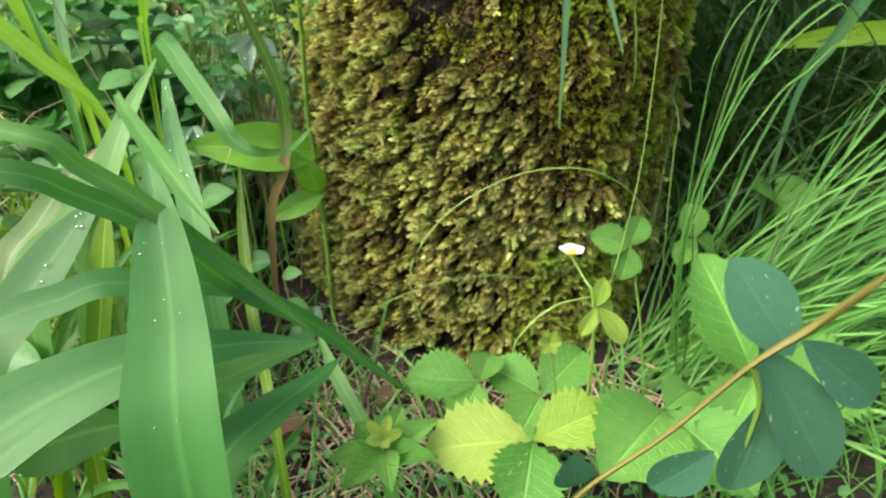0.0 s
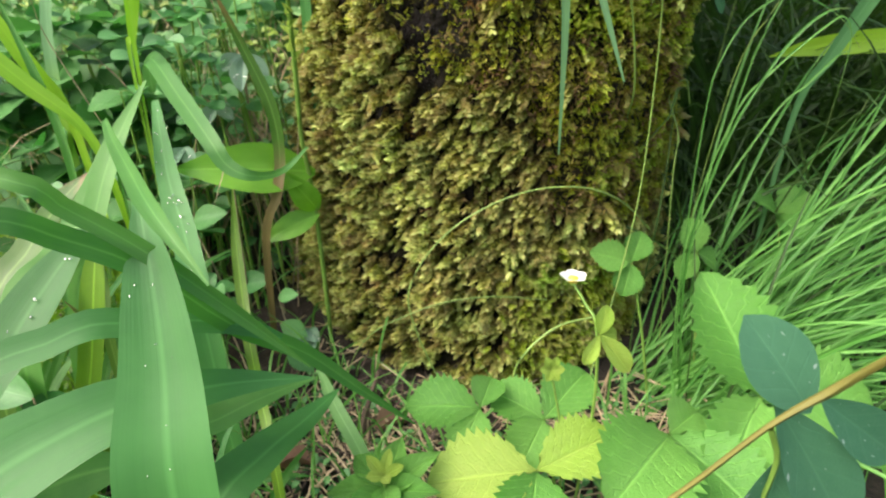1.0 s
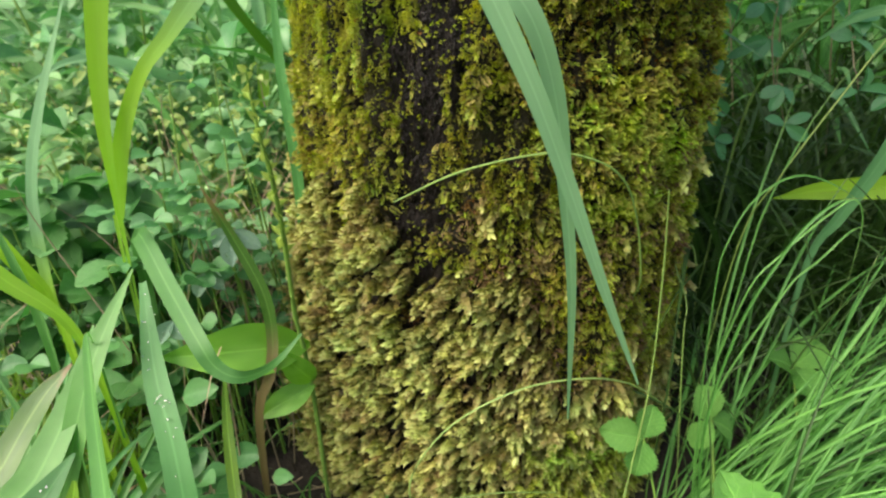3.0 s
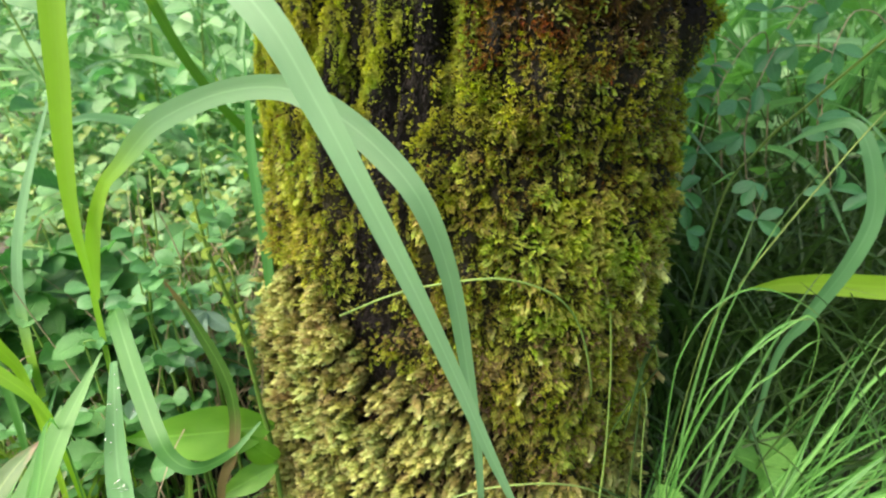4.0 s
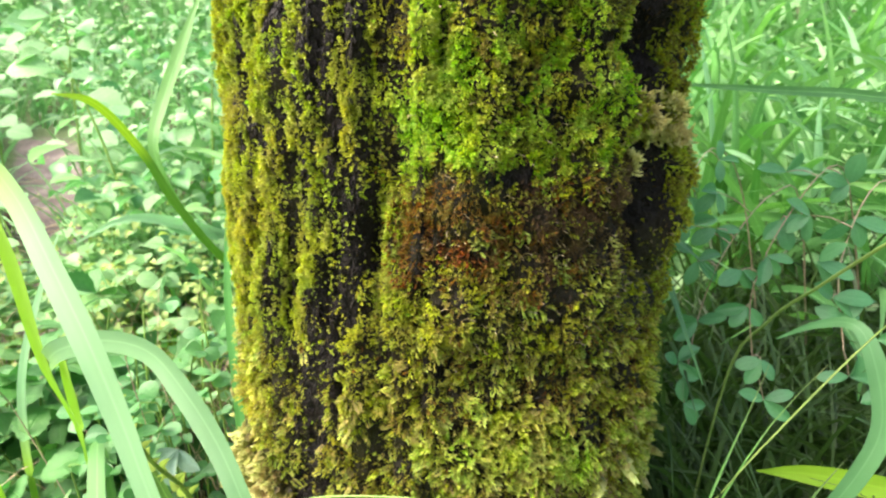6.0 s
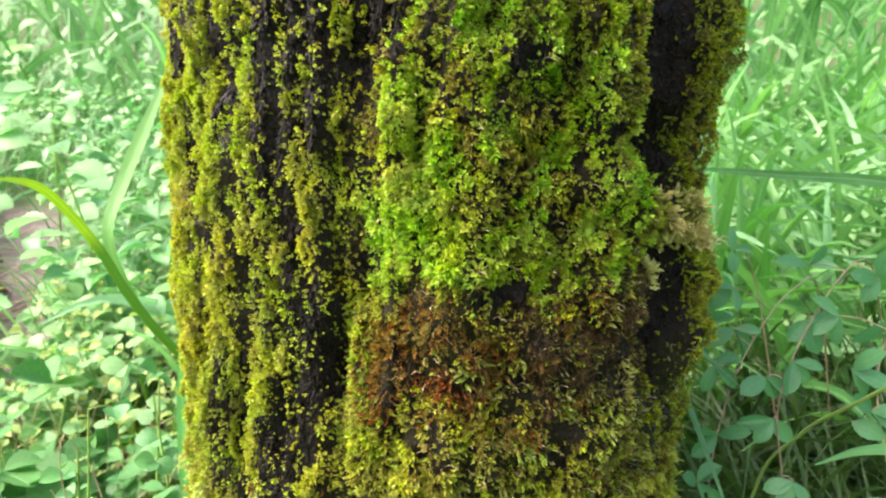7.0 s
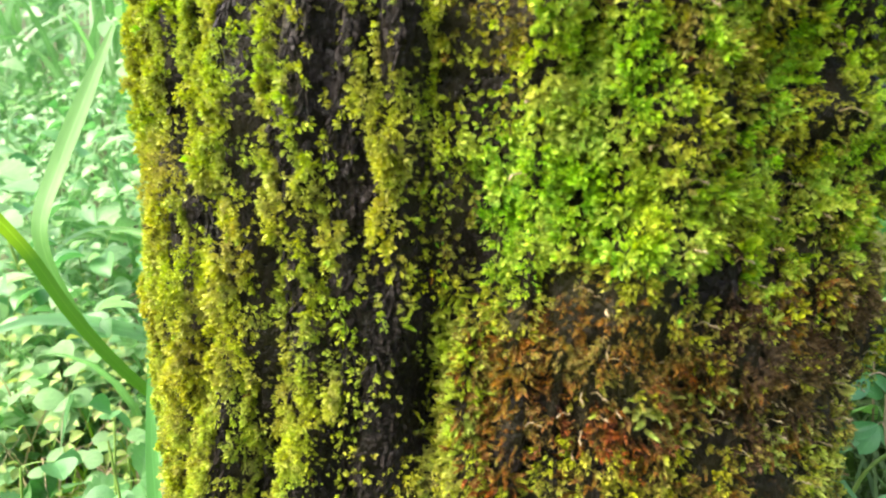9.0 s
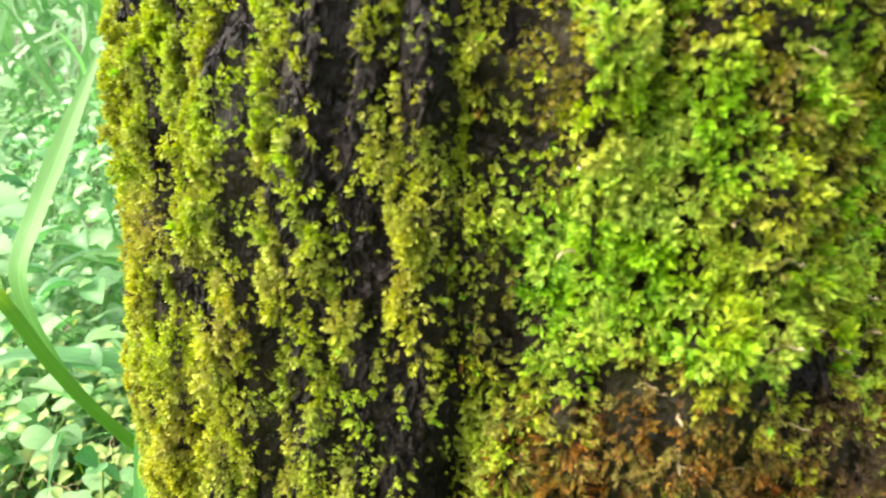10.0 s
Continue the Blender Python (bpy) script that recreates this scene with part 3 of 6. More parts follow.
# ---- moss shoots ----
def shoot(rings, leaves, wide, long, bend=0.25, seed=1, fat=0.5):
    """A moss shoot along z, of small pointed leaves in rings."""
    r = np.random.default_rng(seed)
    v, q, u = [], [], []
    for i in range(rings):
        s = (i + 0.15) / rings
        env = wide * (0.45 + 0.75 * math.sin(math.pi * min(1, s * 0.85 + 0.18)))
        for k in range(leaves):
            f = 2 * math.pi * (k + 0.5 * (i % 2)) / leaves + r.normal(0, 0.25)
            o = np.array([math.cos(f), math.sin(f), 0])
            t = np.array([-math.sin(f), math.cos(f), 0])
            b = np.array([bend * s * s, 0, s * 0.92])
            ln = long * r.uniform(0.8, 1.2)
            mid = b + o * env * 0.6 + np.array([0, 0, ln * 0.45])
            tip = b + o * env * r.uniform(0.85, 1.15) + np.array([bend * 0.3 * s, 0, ln])
            w = env * fat
            n = len(v)
            v += [b, mid + t * w, tip, mid - t * w]
            q.append([n, n + 1, n + 2, n + 3])
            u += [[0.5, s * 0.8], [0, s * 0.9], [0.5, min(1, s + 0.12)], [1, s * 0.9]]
    return np.array(v), np.array(q), np.array(u)


def frond(pairs, wide, seed=1):
    """A flat moss frond along z with rounded leaflets in two rows."""
    r = np.random.default_rng(seed)
    v, q, u = [], [], []
    for i in range(pairs):
        s = i / pairs
        env = wide * math.sin(math.pi * (0.2 + 0.75 * s)) ** 0.7
        for k in (-1, 1):
            b = np.array([0, -0.18 * s * s, s])
            tip = b + np.array([k * env, r.normal(-0.03, 0.03), 0.16])
            w = 0.62 / pairs
            n = len(v)
            v += [b, b * 0.4 + tip * 0.6 + [0, 0.02, w], tip, b * 0.4 + tip * 0.6 + [0, 0.02, -w]]
            q.append([n, n + 1, n + 2, n + 3])
            u += [[0.5, s * 0.8], [0, s], [0.5, min(1, s + 0.15)], [1, s]]
    return np.array(v), np.array(q), np.array(u)


def rosette(leaves, wide, up, seed=1):
    """A tiny moss tuft along z: short leaves that spread from one point, the inner ones steeper."""
    r = np.random.default_rng(seed)
    v, q, u = [], [], []
    for k in range(leaves):
        f, inner = 2 * math.pi * k * 0.618 + r.normal(0, 0.2), k < leaves * 0.35
        o, t = np.array([math.cos(f), math.sin(f), 0]), np.array([-math.sin(f), math.cos(f), 0])
        out, h = (0.16, 1.0) if inner else (wide * r.uniform(0.75, 1.2), up * r.uniform(0.7, 1.2))
        b = np.array([0, 0, 0.35 if inner else r.uniform(0.05, 0.4)])
        tip = b * 0.5 + o * out + np.array([0, 0, h * 0.8])
        mid = b * 0.45 + tip * 0.55 + np.array([0, 0, 0.05])
        w = 0.13 if inner else 0.16
        n = len(v)
        v += [b, mid + t * w, tip, mid - t * w]
        q.append([n, n + 1, n + 2, n + 3])
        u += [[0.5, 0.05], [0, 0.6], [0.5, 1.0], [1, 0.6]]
    return np.array(v), np.array(q), np.array(u)


def zones(a, z):
    """Weights of the kinds of moss at each spot."""
    a, z = a + 13 * (fbm(a / 5 + 61, z * 45, 6) - 0.5) * sstep(0.42, 0.5, z), z + 0.05 * (fbm(a / 7 + 43, z * 28, 4) - 0.5) * sstep(0.42, 0.5, z)
    n1, n2 = fbm(a / 9 + 5, z * 22, 1), fbm(a / 4 + 25, z * 50, 3)
    top = np.interp(a, [-60, -35, -22, -8, 4, 14, 40], [0.36, 0.345, 0.315, 0.335, 0.30, 0.2, 0.16])
    feather = sstep(0.02, -0.02, z - top - 0.13 * (n1 - 0.5))
    left = sstep(2, -14, a + 12 * (n1 - 0.5)) * (1 - feather) * (0.35 + 0.65 * sstep(0.38, 0.54, z + 0.08 * (n2 - 0.5)))
    rust = np.exp(-((a - 8.5) / 10) ** 4 - ((z - 0.552) / 0.027) ** 4) * 2.6 * sstep(0.3, 0.46, n1 + 0.1)
    # dark brown moss, its zone stretched upward to stand in for shade
    brown = 1.5 * np.exp(-((a - 36) / 19) ** 4 - ((z - 0.555) / 0.036) ** 2) * sstep(0.28, 0.44, n2)
    low = sstep(0.38, 0.52, n2) * sstep(-4, 12, a) * np.exp(-((z - 0.44) / 0.05) ** 4) * 0.8 + sstep(0.62, 0.78, n1) * feather * 1.3
    green = np.exp(-((a - 4.5) / 5.5) ** 2 - ((z - 0.628) / 0.042) ** 4) * 2.8 * sstep(0.25, 0.5, n2) + sstep(0.46, 0.62, n2) * sstep(-2, 6, a) * (1 - sstep(42, 50, a)) * sstep(0.575, 0.60, z) * 1.05
    olive = np.maximum(sstep(-16, -4, a), sstep(0.54, 0.40, z)) * (1 - feather) * 0.85
    return np.stack([feather, left, green, olive, np.maximum(rust, low), brown], -1)


def flakes(name, label, count, mat):
    """Small loose plates of bark on the bare streaks."""
    a, z = rng.uniform(-70, 78, count * 14), rng.uniform(0.28, 0.735, count * 14)
    keep = rng.random(len(a)) < sstep(0.35, 0.8, bare(a, z))
    a, z = a[keep][:count], z[keep][:count]
    n = len(a)
    nor, down, side = trunk_frame(a, z)
    y = unit(down + side * rng.normal(0, 0.35, (n, 1)) + nor * rng.normal(0.0, 0.25, (n, 1)))
    x = unit(np.cross(y, nor + side * rng.normal(0, 0.4, (n, 1))))
    plate = (np.array([[-0.5, 0, 0], [0.45, 0.05, 0], [0.3, 1, 0.1], [-0.4, 0.8, 0.18], [-0.5, 0, -0.3], [0.45, 0.05, -0.3], [0.3, 1, -0.3], [-0.4, 0.8, -0.3]]), np.array([[0, 1, 2, 3], [0, 4, 5, 1], [1, 5, 6, 2], [2, 6, 7, 3], [3, 7, 4, 0]]), np.zeros((8, 2)))
    s = rng.uniform(0.001, 0.0032, n)
    data = scatter(plate, on_trunk(a, z, 0.0008), x, y, np.cross(x, y), np.stack([s * rng.uniform(0.35, 0.8, n), s * rng.uniform(1.0, 2.2, n), s * 0.7], 1))
    return tagged(part(name, mesh_data(name, *data, mat, smooth=False), tree, label), kind="stuff")


flakes("bark_flake_layer", "small loose plates of dark bark on the bare streaks", 8500, M_BARK)


def lumps(a, z):
    """Moss cushions with dark seams between them, 0 in a seam to 1 on top; flat ledges on the face, finger-sized clumps at the foot."""
    high = sstep(0.28, 0.38, z)
    wob = 1.5 * (vnoise(a / 3 + 5, z * 60 + 3, 2) - 0.5)
    big = np.abs(2 * vnoise(a / 5.5 + wob + 17, z * 72 + wob, 3) - 1)
    small = np.abs(2 * vnoise(a / 2.0 + 31, z * 150 + 7, 5) - 1)
    foot = np.abs(2 * vnoise(a / 5 + wob + 3, z * 42 + 9, 6) - 1)
    big = big * high + foot * (1 - high)
    return sstep(0.04, 0.42, big) * (0.45 + 0.55 * sstep(0.05, 0.4, small))


def moss(name, kind, count, templates, mat, label, size, reach, droop, spread, lo=0.0, hi=0.735, sweep=(-86, 98), swirl=3.6):
    a = rng.uniform(sweep[0], sweep[1], count * 9)
    z = rng.uniform(lo, hi, count * 9)
    w = zones(a, z)
    w = w + rng.normal(0, 0.27, w.shape)
    keep = (w.argmax(1) == kind) & (z < hi - 0.05 * vnoise(a / 4, z * 0 + 1, 3) * (hi < 0.6)) & (rng.random(len(a)) > sstep(0.3, 0.75, bare(a, z)) * (0.91 + 0.09 * (a > 30)))
    strip = sstep(0.33, 0.47, fbm(a / 1.5 + 51, z * 20, 2, 3))
    leftish = sstep(-4, -12, a) * sstep(0.46, 0.54, z)
    gap = lumps(a, z) * (1 - leftish) + leftish * (0.25 * lumps(a, z) + 0.75 * strip)
    low = 0.1 + 0.45 * np.maximum(sstep(-4, 3, a) * (sstep(0.55, 0.59, z) + 0.6 * sstep(0.42, 0.36, z)), float(kind > 3))
    keep &= rng.random(len(a)) < low + (1 - low) * gap
    a, z = a[keep][:count], z[keep][:count]
    nor, down, side = trunk_frame(a, z)
    n = len(a)
    d = unit(nor * reach + down * (droop + rng.normal(0, spread, (n, 1))) + side * (rng.normal(0, spread * 0.6, (n, 1)) + (vnoise(a / 5 + 9, z * 36, 2)[:, None] - 0.5) * spread * swirl))
    x = unit(np.cross(d, nor) + rng.normal(0, 0.4, (n, 3)))
    y = unit(np.cross(d, x))
    x = np.cross(y, d)
    clump = 0.6 + 0.9 * vnoise(a / 2.2, z * 70, 4)
    s = rng.uniform(size[0], size[1], n) * clump
    pos = on_trunk(a, z, (0.009 if kind == 0 else 0.0055) * (lumps(a, z) - 0.12))
    which = rng.integers(0, len(templates), n)
    pieces = [scatter(t, pos[which == i], x[which == i], y[which == i], d[which == i], s[which == i]) for i, t in enumerate(templates)]
    ob = part(name, mesh_data(name, *joined(pieces), mat, smooth=False), tree, label)
    return tagged(ob, kind="stuff")


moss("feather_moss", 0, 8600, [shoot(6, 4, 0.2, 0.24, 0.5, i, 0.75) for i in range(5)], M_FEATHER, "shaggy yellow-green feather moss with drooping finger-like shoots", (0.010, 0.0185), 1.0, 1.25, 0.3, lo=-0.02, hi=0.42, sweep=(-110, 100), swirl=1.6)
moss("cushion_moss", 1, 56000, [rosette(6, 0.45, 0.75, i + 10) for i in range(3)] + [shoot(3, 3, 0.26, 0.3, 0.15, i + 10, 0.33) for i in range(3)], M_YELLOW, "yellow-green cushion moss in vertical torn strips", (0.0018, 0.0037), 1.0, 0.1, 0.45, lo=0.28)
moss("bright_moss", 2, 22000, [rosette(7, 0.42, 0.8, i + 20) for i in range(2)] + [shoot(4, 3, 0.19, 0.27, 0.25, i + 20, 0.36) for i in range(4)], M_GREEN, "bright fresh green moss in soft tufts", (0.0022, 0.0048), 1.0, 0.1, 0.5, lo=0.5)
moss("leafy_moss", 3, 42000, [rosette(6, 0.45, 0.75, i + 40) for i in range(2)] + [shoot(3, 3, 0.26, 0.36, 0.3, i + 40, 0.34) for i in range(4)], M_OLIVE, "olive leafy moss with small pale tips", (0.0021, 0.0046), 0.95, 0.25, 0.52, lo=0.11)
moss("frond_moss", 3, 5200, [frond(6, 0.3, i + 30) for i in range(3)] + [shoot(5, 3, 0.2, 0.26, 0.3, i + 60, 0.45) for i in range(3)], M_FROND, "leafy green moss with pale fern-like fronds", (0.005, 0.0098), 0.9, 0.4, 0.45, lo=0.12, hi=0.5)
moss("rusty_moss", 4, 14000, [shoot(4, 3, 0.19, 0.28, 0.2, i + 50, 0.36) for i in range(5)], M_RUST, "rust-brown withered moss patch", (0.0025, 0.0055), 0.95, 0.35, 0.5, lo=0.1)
moss("brown_moss", 5, 9000, [shoot(4, 3, 0.19, 0.28, 0.2, i + 55, 0.36) for i in range(4)], M_BROWN, "dark brown withered moss beside the rusty patch, carried higher as painted shade", (0.0022, 0.0045), 0.95, 0.35, 0.5, lo=0.48, hi=0.62)
moss("upper_moss", 1, 1700, [shoot(3, 3, 0.3, 0.36, 0.1, i + 70, 0.5) for i in range(3)], M_YELLOW, "yellow-green moss thinning out up the trunk", (0.006, 0.012), 1.0, 0.1, 0.4, lo=0.73, hi=1.3, sweep=(-180, -5))
moss("upper_moss", 3, 1400, [shoot(3, 3, 0.3, 0.36, 0.1, i + 70, 0.5) for i in range(3)], M_OLIVE, "olive moss thinning out up the trunk", (0.006, 0.012), 1.0, 0.1, 0.4, lo=0.73, hi=1.3, sweep=(-10, 180))


def tufts(name, label, spots, mat, size, seed, lift=0.0, spread=(3.0, 0.008), each=60):
    """Loose tufts of longer shoots that stand off the trunk at the given angles and heights."""
    r = np.random.default_rng(seed)
    shapes = [shoot(7, 4, 0.15, 0.2, 0.4, i + 80, 0.5) for i in range(3)]
    pieces = []
    for a0, z0 in spots:
        a, z = a0 + r.normal(0, spread[0], each), z0 + r.normal(0, spread[1], each)
        nor, down, side = trunk_frame(a, z)
        d = unit(nor + down * r.normal(0.1, 0.5, (each, 1)) + side * r.normal(0.0, 0.5, (each, 1)))
        x = unit(np.cross(d, nor) + r.normal(0, 0.4, (each, 3)))
        y = unit(np.cross(d, x))
        pieces.append(scatter(shapes[r.integers(0, 3)], on_trunk(a, z, lift), np.cross(y, d), y, d, r.uniform(*size, each)))
    return tagged(part(name, mesh_data(name, *joined(pieces), mat, smooth=False), tree, label), kind="stuff")


_r = np.random.default_rng(19)
tufts("ragged_moss", "pale ragged moss tufts along the rotten fissure", [(49, 0.614), (52, 0.611), (55, 0.609), (58, 0.607), (61, 0.605), (64, 0.603), (66, 0.60), (46, 0.59), (48, 0.587), (50, 0.585), (47, 0.625), (62, 0.62)], M_RAGGED, (0.0035, 0.0075), 5, 0.009, (1.6, 0.003), 70)
tufts("fissure_moss", "dark brown withered moss inside the rotten fissure", [(47, 0.69), (58, 0.675), (50, 0.65), (58, 0.645), (46, 0.635), (52, 0.63), (50, 0.575), (58, 0.57), (55, 0.625), (58, 0.70), (52, 0.545)], M_BROWN, (0.0022, 0.0045), 9, 0.0, (3.5, 0.009), 50)
tufts("edge_moss", "yellow-green moss cushion on the lip of the fissure", [(66, 0.565), (67, 0.575), (67, 0.585), (67, 0.595), (66, 0.55), (66, 0.535), (66, 0.63), (66, 0.645), (66, 0.66), (67, 0.69), (67, 0.71), (41, 0.64), (39, 0.675), (39, 0.70), (40, 0.655)], M_YELLOW, (0.0025, 0.0055), 6, 0.001, (1.8, 0.007), 70)
tufts("base_moss", "fresh yellow-green moss tufts low on the trunk", [(12, 0.13), (20, 0.10), (28, 0.12), (36, 0.10), (30, 0.05), (20, 0.045), (42, 0.07), (10, 0.06)], M_FRESH, (0.009, 0.019), 8, 0.013, (4.5, 0.016), 85)
tufts("lime_moss", "vivid lime-green leafy moss low on the trunk", [(_r.uniform(14, 40), _r.uniform(0.34, 0.44)) for _ in range(34)], M_LEAFY, (0.006, 0.0115), 13, 0.004, (3.0, 0.008), 26)
tufts("tan_moss", "tan withered moss tips mixed through the lower moss", [(_r.uniform(-18, 58), _r.uniform(0.2, 0.42) - 0.0008 * k) for k in range(110)], M_TAN, (0.0035, 0.0075), 15, 0.005, (1.5, 0.004), 13)
tufts("shelf_moss", "bright yellow-green moss cushion shelf below the rusty patch", [(-3, 0.50), (0, 0.497), (4, 0.495), (8, 0.492), (12, 0.488), (2, 0.508), (-5, 0.515), (-4, 0.53), (-4.5, 0.542), (-4, 0.552), (-4.5, 0.562), (-3, 0.572)], M_YELLOW, (0.003, 0.006), 7, 0.0, (2.2, 0.006), 110)
tufts("green_sprig", "small fresh green moss sprigs scattered through the rusty patch", [(_r.uniform(12, 46), _r.uniform(0.505, 0.582)) for _ in range(34)], M_FRESH, (0.0028, 0.0062), 11, 0.001, (0.9, 0.0022), 14)
tufts("tawny_sprig", "tawny moss sprigs on the rusty patch", [(_r.uniform(-2, 40), _r.uniform(0.515, 0.58)) for _ in range(26)], M_RUST, (0.0035, 0.007), 12, 0.002, (1.2, 0.003), 18)


tufts("tawny_rim", "orange-brown moss along the edge of the rusty patch", [(-1 + 2 * math.sin(k * 2.1), 0.53 + 0.006 * k) for k in range(8)], M_RUST, (0.0028, 0.0055), 14, 0.002, (1.6, 0.004), 22)


def setae(name, label, count, seed):
    """Thin pale stalks with a bent shiny capsule, standing out of the moss."""
    r = np.random.default_rng(seed)
    pieces = []
    for i in range(count):
        a, z = r.uniform(2, 62), r.uniform(0.46, 0.585) if i % 4 else r.uniform(0.585, 0.68)
        p = on_trunk(np.array(a), np.array(z), 0.001)
        nor, down, side = (v.reshape(3) for v in trunk_frame(np.array([a]), np.array([z])))
        d = unit(nor * 0.5 - down * 0.35 + side * r.normal(0.5, 0.5))
        ln = r.uniform(0.002, 0.0045)
        q = p + d * ln + nor * 0.002
        k = q + unit(d * 0.7 + down * 0.7 + side * 0.5) * r.uniform(0.0011, 0.0021)
        pieces.append(tube([p, (p + q) / 2 - down * 0.0012, q], [0.0001, 0.00009, 0.0001], 6, 4))
        pieces.append(tube([q, (q + k) / 2 - down * 0.0004, k], [0.00018, 0.00036, 0.00016], 5, 5))
    return tagged(part(name, mesh_data(name, *joined(pieces), M_SETA), tree, label), kind="stuff")


setae("capsule_moss", "thin pale moss stalks with shiny bent capsules", 300, 17)


# ---- plants: grass tufts of single blades ----
def blade(parent, pts, widths, mat, face=(0, -0.75, 0.65), fold=0.18, n=22, wave=0.0, label="", name="blade"):
    return part(name, mesh_data(name, *ribbon(pts, widths, face, n, fold, wave, len(pts)), mat), parent, label)


def stem(parent, pts, radii, mat, name="stem", n=14, label="", sides=6):
    return part(name, mesh_data(name, *tube(pts, radii, n, sides), mat), parent, label)


front_grass = thing("grass_tuft", "broad blue-green grass blades rising in front of the trunk", "grass", "broad-bladed grass")
blade(front_grass, [(-0.10, 0.19, -0.05), (-0.118, 0.205, 0.08), (-0.124, 0.215, 0.168), (-0.13, 0.245, 0.217), (-0.138, 0.27, 0.254), (-0.151, 0.30, 0.285)], [0.02, 0.04, 0.047, 0.037, 0.0237, 0.001], M_GRASS_BLUE, fold=0.3, n=30)
blade(front_grass, [(-0.12, 0.2, -0.05), (-0.122, 0.22, 0.08), (-0.118, 0.24, 0.133), (-0.099, 0.27, 0.142), (-0.083, 0.30, 0.139), (-0.067, 0.332, 0.136)], [0.012, 0.026, 0.034, 0.03, 0.0215, 0.001], M_GRASS_BLUE, (-0.35, -0.5, 0.8))
blade(front_grass, [(-0.13, 0.2, -0.05), (-0.145, 0.23, 0.1), (-0.139, 0.25, 0.162), (-0.116, 0.27, 0.168), (-0.095, 0.285, 0.17), (-0.073, 0.30, 0.169)], [0.012, 0.02, 0.022, 0.019, 0.012, 0.001], M_GRASS, (-0.35, -0.5, 0.8))

side_grass = thing("grass_tuft", "blue-green grass tuft with long arching blades", "grass", "broad-bladed grass")
blade(side_grass, [(-0.45, 0.2, -0.06), (-0.42, 0.22, 0.2), (-0.32, 0.26, 0.315), (-0.188, 0.257, 0.306), (-0.165, 0.266, 0.287), (-0.143, 0.275, 0.264), (-0.118, 0.283, 0.234), (-0.098, 0.29, 0.208), (-0.075, 0.297, 0.178)], [0.007, 0.008, 0.0085, 0.009, 0.0095, 0.0095, 0.009, 0.0065, 0.0008], M_GRASS, fold=0.5, n=32)
blade(side_grass, [(-0.44, 0.17, -0.06), (-0.38, 0.19, 0.2), (-0.28, 0.22, 0.3), (-0.186, 0.238, 0.295), (-0.165, 0.257, 0.277), (-0.144, 0.276, 0.253), (-0.117, 0.30, 0.206), (-0.085, 0.325, 0.169), (-0.054, 0.335, 0.132), (-0.02, 0.35, 0.089)], [0.009, 0.010, 0.011, 0.0115, 0.012, 0.012, 0.0115, 0.0105, 0.007, 0.001], M_GRASS, n=34)
blade(side_grass, [(-0.31, 0.18, -0.05), (-0.25, 0.235, 0.18), (-0.188, 0.265, 0.221), (-0.157, 0.28, 0.22), (-0.119, 0.30, 0.207), (-0.093, 0.31, 0.189)], [0.012, 0.017, 0.0165, 0.015, 0.013, 0.006], M_GRASS_BLUE)
blade(side_grass, [(-0.30, 0.16, -0.05), (-0.25, 0.2, 0.14), (-0.212, 0.22, 0.172), (-0.181, 0.235, 0.186), (-0.152, 0.25, 0.192), (-0.113, 0.27, 0.188), (-0.072, 0.285, 0.18)], [0.02, 0.042, 0.044, 0.0357, 0.0285, 0.0159, 0.001], M_GRASS_BLUE)
blade(side_grass, [(-0.28, 0.2, -0.04), (-0.244, 0.24, 0.136), (-0.215, 0.25, 0.137), (-0.194, 0.26, 0.138), (-0.165, 0.27, 0.137)], [0.01, 0.0155, 0.0339, 0.026, 0.002], M_GRASS)

mid_grass = thing("grass_tuft", "upright grass blades, some turning pinkish brown", "grass", "broad-bladed grass")
blade(mid_grass, [(-0.30, 0.28, -0.03), (-0.286, 0.30, 0.135), (-0.265, 0.33, 0.179), (-0.25, 0.36, 0.206), (-0.23, 0.39, 0.233)], [0.016, 0.036, 0.036, 0.028, 0.002], M_GRASS_DEEP)
blade(mid_grass, [(-0.25, 0.32, -0.03), (-0.248, 0.33, 0.073), (-0.231, 0.345, 0.151), (-0.224, 0.36, 0.202), (-0.22, 0.37, 0.229)], [0.012, 0.017, 0.0174, 0.016, 0.003], M_GRASS_LIME)
blade(mid_grass, [(-0.268, 0.50, 0.0), (-0.264, 0.495, 0.15), (-0.251, 0.468, 0.274), (-0.196, 0.372, 0.291), (-0.147, 0.29, 0.297), (-0.112, 0.234, 0.298), (-0.083, 0.2046, 0.281)], [0.0025, 0.0025, 0.003, 0.0072, 0.0085, 0.0078, 0.001], M_GRASS, fold=0.5, n=40, label="slender pale green leaf stretched out flat")
blade(mid_grass, [(-0.25, 0.40, -0.03), (-0.257, 0.41, 0.12), (-0.26, 0.425, 0.163), (-0.27, 0.445, 0.205), (-0.262, 0.46, 0.225)], [0.006, 0.009, 0.01, 0.008, 0.001], M_GRASS_TURN, label="curled withered reddish blade")
blade(mid_grass, [(-0.28, 0.39, -0.03), (-0.28, 0.41, 0.121), (-0.266, 0.44, 0.203), (-0.253, 0.47, 0.256), (-0.238, 0.52, 0.302)], [0.014, 0.0185, 0.0193, 0.0181, 0.0015], M_GRASS)
blade(mid_grass, [(-0.16, 0.37, -0.03), (-0.177, 0.40, 0.125), (-0.196, 0.44, 0.194), (-0.218, 0.48, 0.234), (-0.243, 0.54, 0.282)], [0.016, 0.0214, 0.0202, 0.0182, 0.006], M_GRASS_BLUE)
